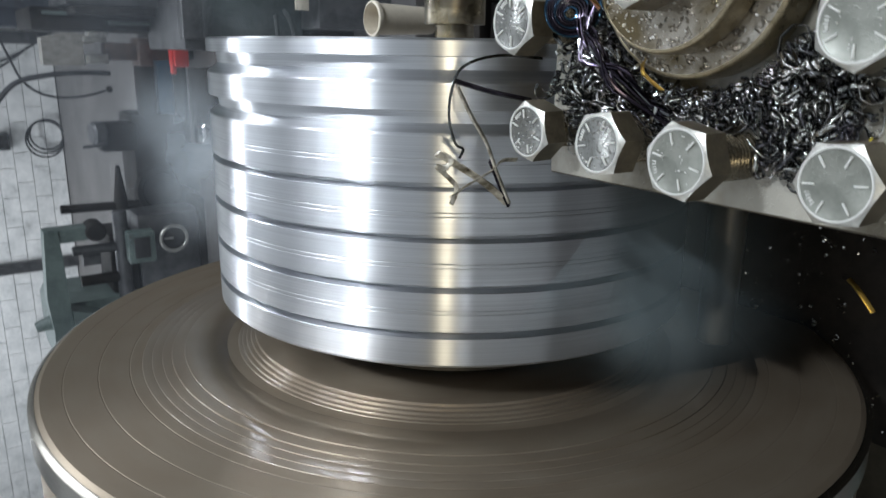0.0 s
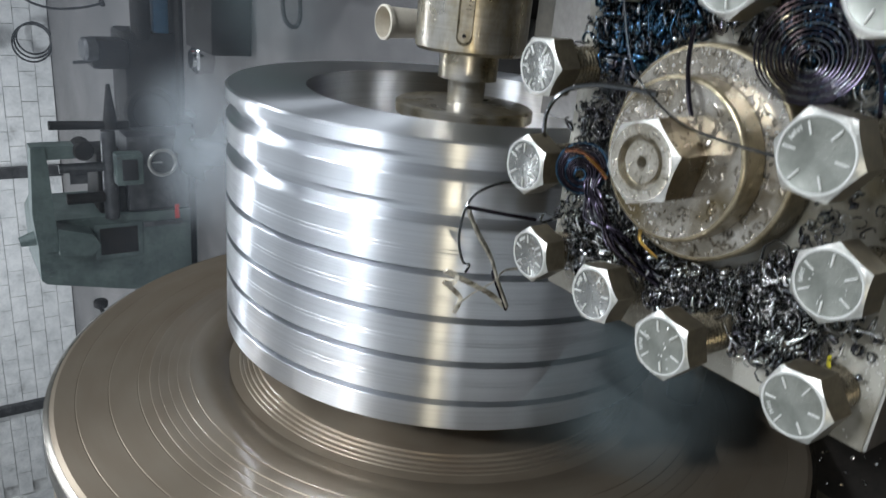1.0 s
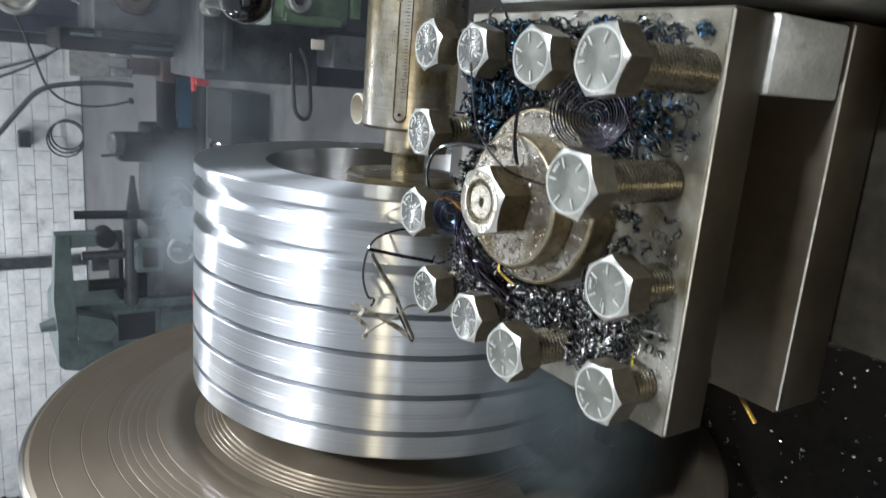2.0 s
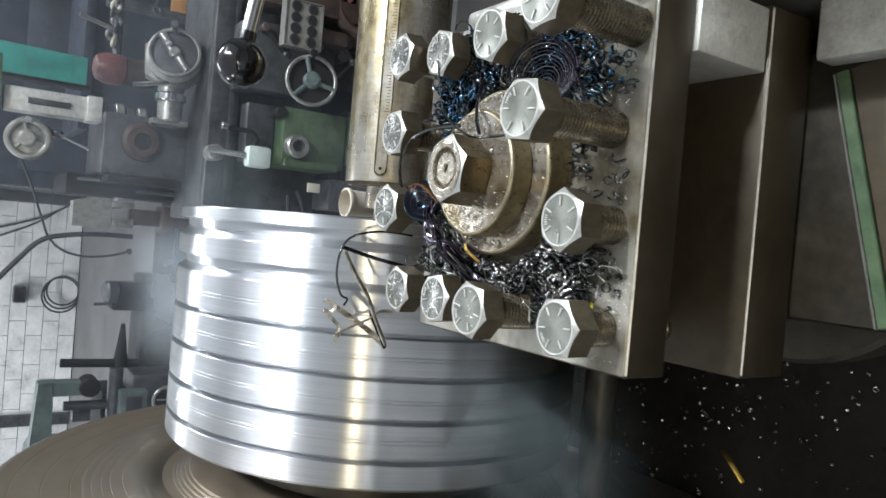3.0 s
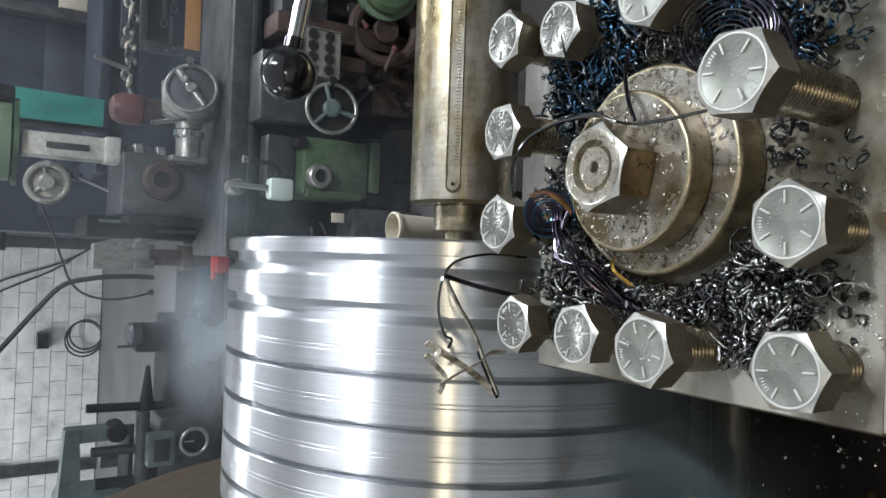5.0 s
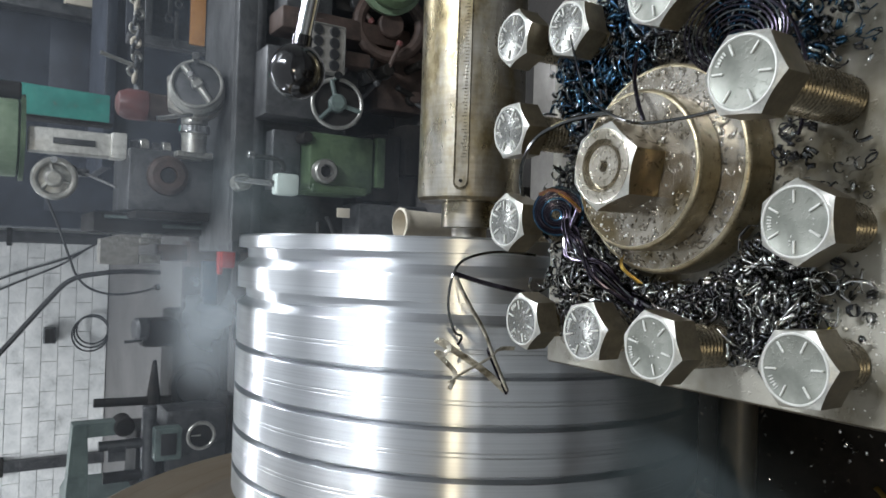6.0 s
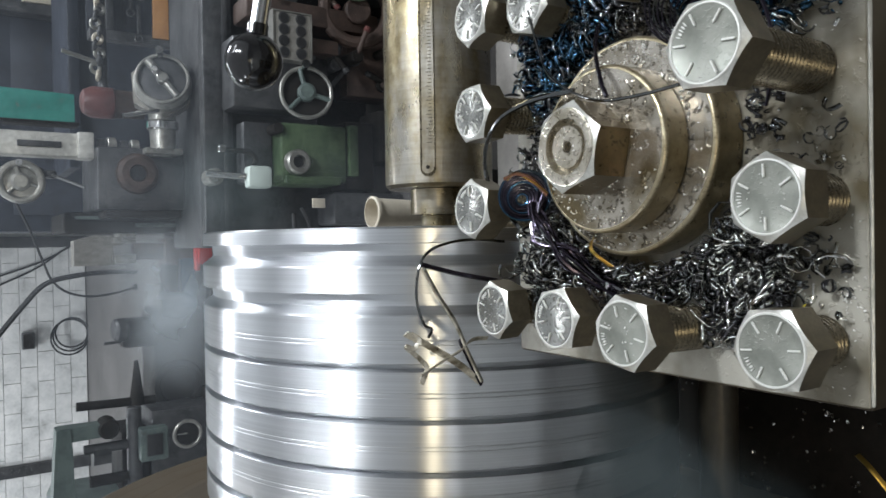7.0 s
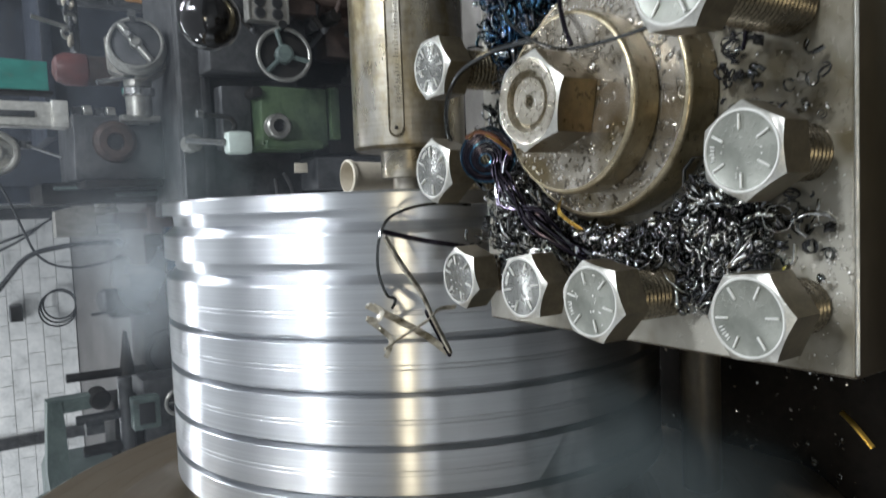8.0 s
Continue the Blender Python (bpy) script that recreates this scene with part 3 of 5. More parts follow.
part("feed_screw", rod((0.03, -0.72, 1.07), (0.03, -0.601, 1.07), 0.012, seg=20), LIGHT_IRON, saddle)
part("coolant_pipe", rod((-0.2, -0.168, 1.042), (-0.06, -0.168, 1.042), 0.0125, seg=24, bevel=0.002), SLIDE, saddle, "dark grey bar below the work")

# ======== tool post ========
TOP = 1.231
PX, PY = 0.0255, -0.276
post = thing("tool_post", "oily brown four-way square tool post covered in swarf", "tool post", (PX, PY, 1.12))
part("top_plate", box((-0.062, -0.3585, 1.206), (0.113, -0.193, TOP - 0.0005), 0.0012), POST_SIDE, post, "smooth oily plate sides, a darker brown than the top")
part("top_face", box((-0.0612, -0.3577, TOP - 0.0012), (0.1122, -0.1938, TOP), 0.0004, seg=1), POST, post, "oily top face, paler than the sides")
part("worn_edge", box((-0.0608, -0.3588, TOP - 0.0017), (0.1118, -0.3575, TOP - 0.0004), 0.0005, seg=1), CHAMFER, post, "bright worn front edge")
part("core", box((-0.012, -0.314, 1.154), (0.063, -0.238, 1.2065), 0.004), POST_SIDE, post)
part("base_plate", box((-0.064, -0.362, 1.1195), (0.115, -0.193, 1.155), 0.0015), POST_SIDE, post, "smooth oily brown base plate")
part("worn_edge", box((-0.0625, -0.3624, 1.1534), (0.1135, -0.3612, 1.1547), 0.0005, seg=1), CHAMFER, post, "bright worn front edge")
stud = thing("clamp_nut", "large oily hex nut on two brown washers", "nut", (0.025, -0.274, TOP))
def washer(name, x, y, z0, z1, r, round_):
    """A thick washer with rounded, worn upper edge; its wet top skin has sheen painted pale."""
    bend = [(math.sin(k * math.pi / 12), math.cos(k * math.pi / 12)) for k in range(7)]
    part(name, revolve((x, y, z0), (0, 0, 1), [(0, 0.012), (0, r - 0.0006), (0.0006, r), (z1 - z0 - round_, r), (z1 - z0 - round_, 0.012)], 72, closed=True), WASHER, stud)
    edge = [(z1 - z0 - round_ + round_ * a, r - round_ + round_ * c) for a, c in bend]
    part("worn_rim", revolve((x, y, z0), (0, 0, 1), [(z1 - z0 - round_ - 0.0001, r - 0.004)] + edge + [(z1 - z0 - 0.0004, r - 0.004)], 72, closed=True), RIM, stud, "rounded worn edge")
    part("washer_top", revolve((x, y, z1), (0, 0, 1), [(-0.001, 0.012), (-0.001, r - round_), (0.00005, r - round_), (0.0001, 0.012)], 72, closed=True), WASHER_TOP, stud, "wet crinkled top with sheen in its pale colour")


washer("lower_washer", 0.0265, -0.275, TOP + 0.0003, TOP + 0.0151, 0.0416, 0.0017)
washer("upper_washer", 0.025, -0.274, TOP + 0.0153, TOP + 0.0275, 0.0314, 0.0016)
AFN = 0.0148


def hexhead(p, z0, z1, half, chamfer, rc, dish=0.0, piece="whole"):
    """A hexagon head from z0 up to its chamfered face at z1; dish: depth of a ring sunk into the face; piece: sides, face or both."""
    own = bmesh.new()
    n = 60
    hexr = [half / math.cos((2 * math.pi * i / n) % (math.pi / 3) - math.pi / 6) for i in range(n)]
    ang = [2 * math.pi * i / n for i in range(n)]
    x, y = p
    def ring(rs, zs):
        return [own.verts.new((x + r * math.cos(a), y + r * math.sin(a), z)) for r, a, z in zip(rs, ang, zs)]
    rows = [ring(hexr, [z0] * n), ring(hexr, [z1 - max(0.0, r - rc) * chamfer - 0.0002 for r in hexr]), ring([rc] * n, [z1] * n)]
    if piece == "face":
        rows.append(ring([rc * 0.97] * n, [z1 - 0.0002] * n))
    if dish:
        rows += [ring([rc * k] * n, [z] * n) for k, z in ((0.72, z1), (0.68, z1 - dish), (0.58, z1 - dish), (0.54, z1 - dish * 0.3), (0.16, z1 - dish * 0.3), (0.1, z1 - dish * 2))]
    pairs = list(zip(rows, rows[1:]))
    for u, v in {"sides": pairs[:1], "chamfer": pairs[1:2], "face": pairs[2:]}.get(piece, pairs):
        for i in range(n):
            own.faces.new((u[i], u[(i + 1) % n], v[(i + 1) % n], v[i]))
    if piece in ("whole", "sides"):
        own.faces.new(rows[0])
    if piece in ("whole", "face"):
        own.faces.new(rows[-1])
    bmesh.ops.delete(own, geom=[v for v in own.verts if not v.link_faces], context="VERTS")
    return own


for piece, name, material, label in (("sides", "nut", NUT, "large oily hexagon nut, sides darker than the face"), ("chamfer", "chamfer", CHAMFER, "bright worn chamfer"), ("face", "face", NUT_TOP, "wet dished nut face")):
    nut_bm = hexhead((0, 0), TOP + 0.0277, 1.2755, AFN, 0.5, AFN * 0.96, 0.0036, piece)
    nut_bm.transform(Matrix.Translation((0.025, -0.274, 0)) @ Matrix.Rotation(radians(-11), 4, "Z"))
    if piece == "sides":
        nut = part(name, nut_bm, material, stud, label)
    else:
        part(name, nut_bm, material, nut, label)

# a dry and a wet bolt at the origin of their faces, then ten copies
AF = 0.0119
def hex_bolt(label, face_material, face_label):
    bolt = thing("hex_bolt", label, "bolt", (0, 0, 0), group="tool post clamping bolts")
    bhead = part("bolt_head", hexhead((0, 0), -0.0125, 0.0, AF, 0.55, AF * 0.93, piece="sides"), HEAD_SIDE, bolt, "oily hexagon sides, darker than the face")
    part("chamfer", hexhead((0, 0), -0.0125, 0.0, AF, 0.55, AF * 0.93, piece="chamfer"), CHAMFER, bhead, "bright worn chamfer")
    part("face", hexhead((0, 0), -0.0125, 0.0, AF, 0.55, AF * 0.93, piece="face"), face_material, bhead, face_label)
    part("face_rim", torus((0, 0, -0.0002), (0, 0, 1), AF * 0.925, 0.00042, 48, 6), MARK, bhead, "bright worn rim of the face")
    prof = [(-0.064, 0.0), (-0.064, 0.0076)]
    for i in range(24):
        z = -0.062 + i * 0.002
        prof += [(z, 0.0077), (z + 0.0007, 0.0085), (z + 0.0013, 0.0085)]
    prof += [(-0.0126, 0.0084), (-0.0126, 0.0)]
    part("thread", revolve((0, 0, 0), (0, 0, 1), prof, 28), SHANK, bolt, "oily dark thread")
    bar = box((0.0058, -0.00032, -0.0002), (0.0098, 0.00032, 0.0005), 0.00015, seg=1)
    bar_mesh = mesh_of("grade_mark", bar, MARK)
    for i in range(6):
        o = new("grade_mark", bar_mesh)
        o.parent = bhead
        o.rotation_euler = (0, 0, radians(60 * i))
    stamp = bmesh.new()
    for i, (w, tall) in enumerate(((0.00016, 0.0015), (0.00022, 0.0013), (0.00016, 0.0015), (0.0003, 0.0011), (0.00016, 0.0015))):
        b2 = box((0.0079, -w, -0.0002), (0.0079 + tall, w, 0.0002))
        b2.transform(Matrix.Rotation(radians(17 + 6.5 * i), 4, "Z"))
        stamp = join(stamp, b2)
    part("stamp", stamp, MARK, bhead, smooth=False)
    return bolt


BOLTS = [
    (-0.0405, -0.2022, 1.255), (-0.0408, -0.2490, 1.2595), (-0.0410, -0.2952, 1.2703), (-0.0424, -0.3429, 1.2590),
    (0.0058, -0.2050, 1.2685), (0.0487, -0.2030, 1.2663), (0.003, -0.3437, 1.2620), (0.045, -0.342, 1.2872),
    (0.0936, -0.1995, 1.2635), (0.0923, -0.2293, 1.2561), (0.0897, -0.2869, 1.2655), (0.0890, -0.3485, 1.2866),
]
made_bolts = {}
for i, (x, y, z) in enumerate(BOLTS):
    turn = (12, 40, 78, 95, 5, 33, 62, 25, 48, 15, 70, 38)[i]
    m = pose(x, y, z, ((i * 37) % 5 - 2) * 0.7, ((i * 53) % 5 - 2) * 0.7, turn)
    wet = i in (0, 1, 4, 5, 8, 9)
    if wet not in made_bolts:
        made_bolts[wet] = hex_bolt("grey hex bolt with a wet glinting face and radial marks" if wet else "grey hex bolt with six radial grade marks", HEAD_WET if wet else HEAD, "face under a wet crinkled film" if wet else "grey stained face")
        made_bolts[wet].matrix_world = m
    else:
        copy_thing(made_bolts[wet], m)

spare = thing("spare_tool_bar", "bright ground steel tool bar clamped in the post", "tool bar", (0.098, -0.27, 1.156))
part("bar", box((0.082, -0.361, 1.1555), (0.113, -0.2, 1.2055), 0.0015), GROUND_BAR, spare)
part("stop_block", box((0.0905, -0.52, 1.1185), (0.15, -0.372, 1.134), 0.002), GROUND_BAR, spare, "bright worn stop block")
holder = thing("boring_bar_holder", "smooth grey steel tool holder reaching out of the post", "tool holder", (0.06, -0.17, 1.156))
part("block", box((0.014, -0.232, 1.158), (0.108, -0.137, 1.2), 0.0012), HOLDER, holder)
part("clamp_strip", box((0.013, -0.1372, 1.163), (0.107, -0.1345, 1.194), 0.0008), POST_SIDE, holder, "dark oily end strip")
tool = thing("cutting_tool", "dark steel turning tool clamped in the post", "cutting tool", (-0.036, -0.2, 1.156))
part("shank", box((-0.05, -0.31, 1.1555), (-0.024, -0.19, 1.18), 0.001), IRON, tool)
part("tip", slab([(-0.05, 1.1555), (-0.026, 1.1555), (-0.03, 1.18), (-0.046, 1.18)], -0.1895, -0.176), LIGHT_IRON, tool, "bright ground carbide tip")

# ======== swarf ========
rng = random.Random(7)


def curl(p, r, turns, pitch, width, rot, bm, taper=0.0, n=9):
    """A thin curled strip of swarf."""
    own = bmesh.new()
    m = Matrix.Translation(p) @ Euler(rot).to_matrix().to_4x4()
    k = max(6, int(n * turns))
    rows = []
    for i in range(k + 1):
        a, f = 2 * math.pi * turns * i / k, i / k
        rr = r * (1 - taper * f)
        q = Vector((rr * math.cos(a), rr * math.sin(a), pitch * turns * f))
        rows.append([own.verts.new(m @ (q + Vector((0, 0, s)))) for s in (-width / 2, width / 2)] + [own.verts.new(m @ (q * 1.0 + Vector((-0.00025 * math.cos(a), -0.00025 * math.sin(a), 0)) + Vector((0, 0, s)))) for s in (width / 2, -width / 2)])
    for u, v in zip(rows, rows[1:]):
        for i in range(4):
            own.faces.new((u[i], u[(i + 1) % 4], v[(i + 1) % 4], v[i]))
    return join(bm, own)


def free_spot():
    """A place on the post's top that no bolt or washer takes."""
    while True:
        x, y = rng.uniform(-0.047, 0.107), rng.uniform(-0.352, -0.199)
        if math.hypot(x - 0.026, y + 0.2755) > 0.046 and all(math.hypot(x - b[0], y - b[1]) > 0.011 for b in BOLTS):
            thin = 0.12 if y < -0.335 else 0.2 if y > -0.207 else 0.3 if x > 0.0 and y < -0.315 else 1.0
            if rng.random() < thin:
                return x, y


def heap(name, label, material, count, size, keep):
    verts, faces = [], []
    made = 0
    while made < count:
        x, y = free_spot()
        if not keep(x, y):
            continue
        made += 1
        s = size * math.exp(rng.gauss(-0.15, 0.5))
        z = TOP + rng.uniform(0.0, 0.007) + s * 0.5
        one = curl((x, y, z), s, rng.uniform(0.4, 1.7), s * rng.uniform(0.2, 1.1), rng.uniform(0.0004, 0.0017), [rng.uniform(0, 6.3) for _ in range(3)], None, rng.uniform(0, 0.5), 8)
        one.verts.ensure_lookup_table()
        base = len(verts)
        one.verts.index_update()
        verts += [v.co.copy() for v in one.verts]
        faces += [[base + v.index for v in f.verts] for f in one.faces]
        one.free()
    me = bpy.data.meshes.new(name)
    me.from_pydata(verts, [], faces)
    me.materials.append(material)
    me.polygons.foreach_set("use_smooth", [True] * len(me.polygons))
    ob = new(name, me)
    return tagged(ob, label, "swarf", kind="stuff")


south = lambda x, y: x < 0.03 or y < -0.31
heap("silver_chips", "silver curled metal chips heaped on the tool post", SWARF, 1150, 0.0021, lambda x, y: rng.random() < (0.9 if -0.045 < x < 0.0 else 0.35 if south(x, y) else 0.2))
heap("grey_chips", "dark grey curled metal chips heaped on the tool post", SWARF_DARK, 1250, 0.0024, lambda x, y: True)
# Near-black chips that fill the gaps among the other heaps.
heap("black_chips", "near-black metal chips filling the gaps between the brighter ones on the tool post", SWARF_BLACK, 1500, 0.0021, lambda x, y: True)
heap("blue_chips", "blued steel chips heaped on the tool post", SWARF_BLUE, 1100, 0.0023, lambda x, y: x > 0.047 and (y > -0.262 or y < -0.295))

# pale flakes for wet glints on the washers, nut, plate and some bolt heads
verts, faces = [], []
for k in range(1000):
    a = rng.uniform(0, 6.283)
    if k < 260:
        r, a = 0.0155 + 0.0135 * rng.random(), 1.9 + rng.gauss(0, 1.0)
        x, y, z = 0.025 + r * math.cos(a), -0.274 + r * math.sin(a), TOP + 0.0277
    elif k < 470:
        r, a = 0.031 + 0.0085 * rng.random(), (-0.2 if k % 3 else 2.7) + rng.gauss(0, 0.55)
        x, y, z = 0.0265 + r * math.cos(a), -0.275 + r * math.sin(a), TOP + 0.0153
    elif k < 500:
        r = 0.0125 * math.sqrt(rng.random())
        x, y, z = 0.025 + r * math.cos(a), -0.274 + r * math.sin(a), 1.2757
        if 0.0065 < r < 0.0105:
            continue
    elif k < 640:
        q = BOLTS[rng.choice((0, 1, 4, 5, 8, 9, 0, 5, 2, 6))]
        r = 0.0098 * math.sqrt(rng.random())
        x, y, z = q[0] + r * math.cos(a), q[1] + r * math.sin(a), q[2] + 0.0003
    else:
        x, y = free_spot() if k % 3 else (rng.gauss(-0.03, 0.011), rng.gauss(-0.3525, 0.002)) if k % 2 else (rng.uniform(-0.058, 0.108), rng.uniform(-0.352, -0.335))
        y = max(y, -0.357)
        z = TOP + 0.0002
        if any(math.hypot(x - q[0], y - q[1]) < 0.01 for q in BOLTS):
            continue
    clump = 0.6 + 0.8 * rng.random() ** 3
    one = curl((x, y, z + 0.0002), rng.uniform(0.0003, 0.0009) * clump, rng.uniform(0.15, 0.5), 0.0002, rng.uniform(0.00025, 0.0006) * clump, (rng.uniform(-0.9, 0.9) + 1.57, rng.uniform(-0.5, 0.5), rng.uniform(0, 6.3)), None, 0.2, 6)
    one.verts.index_update()
    base = len(verts)
    verts += [v.co.copy() for v in one.verts]
    faces += [[base + v.index for v in f.verts] for f in one.faces]
    one.free()
me = bpy.data.meshes.new("bright_filings")
me.from_pydata(verts, [], faces)
me.materials.append(GLINT_FLAKES)
tagged(new("bright_filings", me), "tiny pale flakes placed as wet glints, with some loose flecks", "swarf", kind="stuff")

spiral = thing("coiled_chip", "tightly coiled purple-blue chip on the tool post", "swarf", (0.066, -0.312, TOP))
for i in range(12):
    part("coil", torus((0.066 + 0.0004 * i, -0.312 - 0.0003 * i, TOP + 0.017 + 0.0006 * i), (0.15 + 0.02 * (i % 3), -0.55, 1), 0.003 + 0.00125 * i, 0.00038, 40, 5), SWARF_PURPLE if i % 3 else SWARF_DARK, spiral)
part("tail", tube([(0.085, -0.318, TOP + 0.02), (0.07, -0.335, TOP + 0.022), (0.05, -0.338, TOP + 0.016), (0.034, -0.33, TOP + 0.008)], 0.0007, 5, None, 6, 0.5), SWARF_PURPLE, spiral)
stringy = thing("stringy_chips", "tangled purple-black stringy chips beside the nut", "swarf", (0, -0.22, TOP))
for i in range(34):
    a, k, q = rng.uniform(-1, 1), rng.uniform(-1, 1), rng.random()
    pts = [(0.006 + 0.008 * a, -0.236 + 0.004 * k, 1.254 + 0.005 * q), (-0.004 + 0.006 * k, -0.243 + 0.006 * a, 1.256 + 0.006 * rng.random()),
           (-0.016 + 0.005 * a, -0.25 + 0.007 * k, 1.248 + 0.007 * rng.random()), (-0.029 + 0.006 * k, -0.262 + 0.008 * a, 1.234 + 0.008 * q)]
    part("strand", tube(pts, rng.uniform(0.0004, 0.0009), 5, None, 5, 0.6), SWARF_PURPLE if i % 4 else SWARF_DARK, stringy)
for i in range(9):
    m = SWARF_PURPLE if i % 4 else SWARF_BLUE
    part("coil", torus((0.0085 + 0.00025 * i, -0.2335 + 0.0003 * i, 1.262 - 0.0004 * i), (0.1 + 0.03 * (i % 3), -0.7, 0.75), 0.0024 + 0.00105 * i, 0.00055, 32, 5), m, stringy, "purple-blue turn")
for i in range(8):
    a, q = rng.uniform(-1, 1), rng.random()
    part("straw_strand", tube([(0.0175 + 0.001 * a, -0.2285 + 0.002 * q, 1.2645 + 0.0004 * i), (0.0185 + 0.001 * q, -0.2345 - 0.001 * a, 1.2655 + 0.0007 * a), (0.0155 + 0.0015 * a, -0.241 - 0.001 * q, 1.263), (0.009 + 0.002 * q, -0.2455 + 0.001 * a, 1.259)], 0.00045, 5, None, 5), SWARF_COPPER if i % 4 else SWARF_GOLD, stringy, "copper and straw coloured strand")
for i in range(3):
    part("yellow_strand", tube([(-0.010 + 0.001 * i, -0.257 - 0.001 * i, 1.2465), (-0.014 + 0.0005 * i, -0.261 + 0.001 * (i % 2), 1.249), (-0.0195, -0.2645 - 0.001 * i, 1.2435)], 0.0003, 5, None, 4), SWARF_GOLD, stringy, "bright straw yellow strand")

wires = [
    ("ribbon_strand", [(-0.0030, -0.2150, 1.2480), (0.0090, -0.2060, 1.2540), (0.0220, -0.2060, 1.2600), (0.0340, -0.2120, 1.2640), (0.0430, -0.2240, 1.2660), (0.0470, -0.2400, 1.2660), (0.0480, -0.2530, 1.2650), (0.0480, -0.2660, 1.2630)], 0.0012, SWARF_DARK),
    ("wire_chip", [(0.0860, -0.2390, 1.2620), (0.0610, -0.2520, 1.2660), (0.0500, -0.2640, 1.2680), (0.0410, -0.2830, 1.2690), (0.0390, -0.3030, 1.2700), (0.0390, -0.3220, 1.2720)], 0.0006, SWARF_DARK),
    ("wire_chip", [(0.0730, -0.2680, 1.2520), (0.0610, -0.2730, 1.2580), (0.0500, -0.2790, 1.2620), (0.0430, -0.2820, 1.2620)], 0.0011, SWARF_PURPLE),
    ("wire_chip", [(-0.009, -0.2, 1.245), (-0.008, -0.187, 1.259), (-0.012, -0.185, 1.276), (-0.020, -0.185, 1.283), (-0.034, -0.185, 1.285), (-0.046, -0.186, 1.282), (-0.049, -0.185, 1.277), (-0.053, -0.185, 1.279)], 0.0007, SWARF_DARK),
    ("wire_chip", [(-0.028, -0.19, 1.242), (-0.024, -0.186, 1.262), (-0.019, -0.185, 1.282)], 0.0013, SWARF_PURPLE),
    ("ribbon_chip", [(-0.021, -0.185, 1.281), (-0.034, -0.185, 1.273), (-0.047, -0.1855, 1.264), (-0.061, -0.185, 1.257), (-0.076, -0.185, 1.249)], 0.003, RIBBON),
    ("ribbon_chip", [(-0.050, -0.185, 1.291), (-0.058, -0.186, 1.277), (-0.067, -0.185, 1.262), (-0.077, -0.185, 1.2495)], 0.0021, RIBBON),
    ("ribbon_chip", [(-0.05, -0.186, 1.289), (-0.053, -0.187, 1.285), (-0.057, -0.186, 1.287), (-0.056, -0.185, 1.291), (-0.062, -0.185, 1.284), (-0.067, -0.185, 1.28), (-0.074, -0.185, 1.283)], 0.0013, RIBBON),
    ("ribbon_chip", [(-0.07, -0.186, 1.284), (-0.065, -0.185, 1.272), (-0.060, -0.187, 1.262), (-0.056, -0.185, 1.254), (-0.056, -0.185, 1.245)], 0.0015, RIBBON),
]
for name, pts, r, m in wires:
    solo(name, tube(pts, r, 6, None, 7, 0.3 if name == "ribbon_chip" else 0.8), m, "long thin curled steel chip hanging by the cutting tool", "swarf", pts[0], group="long chips")
tips = bmesh.new()
tips = tube([(-0.056, -0.1845, 1.2605), (-0.066, -0.1842, 1.255), (-0.0775, -0.1842, 1.2485)], 0.0033, 6, tips, 5, 0.35)
solo("tinted_chip", tips, SWARF_PURPLE, "heat-darkened end of a hanging ribbon chip", "swarf", (-0.066, -0.184, 1.255))

flake = tube([(-0.0310, -0.3395, 1.2345), (-0.0340, -0.3410, 1.2362), (-0.0370, -0.3422, 1.234)], 0.0013, 6, None, 4, 0.4)
solo("yellow_chip", flake, SWARF_STRAW, "bright yellow tinted chip lying by a clamping bolt", "swarf", (-0.0340, -0.3410, 1.2345))
sliver = tube([(-0.1700, -0.1920, 0.913), (-0.1765, -0.2025, 0.916), (-0.1910, -0.2130, 0.912)], 0.0022, 6, None, 5, 0.35)
solo("golden_sliver", sliver, SWARF_GOLD, "long golden sliver lying on the dark carriage", "swarf", (-0.1700, -0.1920, 0.91))

# chips strewn over the carriage and the tray
verts, faces = [], []
for i in range(1900):
    lvl = rng.choice((0.908, 0.908, 0.908, 0.464))
    x = rng.uniform(-0.29, 0.33) if lvl > 0.9 else rng.uniform(-0.48, 0.3)
    y = rng.uniform(-0.41, 0.1) if lvl > 0.9 else rng.uniform(-0.74, -0.3)
    if lvl > 0.9 and -0.06 < x < 0.12:
        continue
    s = rng.uniform(0.0007, 0.0024)
    one = curl((x, y, lvl + s * 0.5), s, rng.uniform(0.4, 1.6), s * 0.6, rng.uniform(0.0007, 0.0019), [rng.uniform(0, 6.3) for _ in range(3)], None, 0.3, 7)
    one.verts.index_update()
    base = len(verts)
    verts += [v.co.copy() for v in one.verts]
    faces += [[base + v.index for v in f.verts] for f in one.faces]
    one.free()
me = bpy.data.meshes.new("strewn_chips")
me.from_pydata(verts, [], faces)
me.materials.append(SWARF)
tagged(new("strewn_chips", me), "small bright chips strewn over the dark carriage", "swarf", kind="stuff")

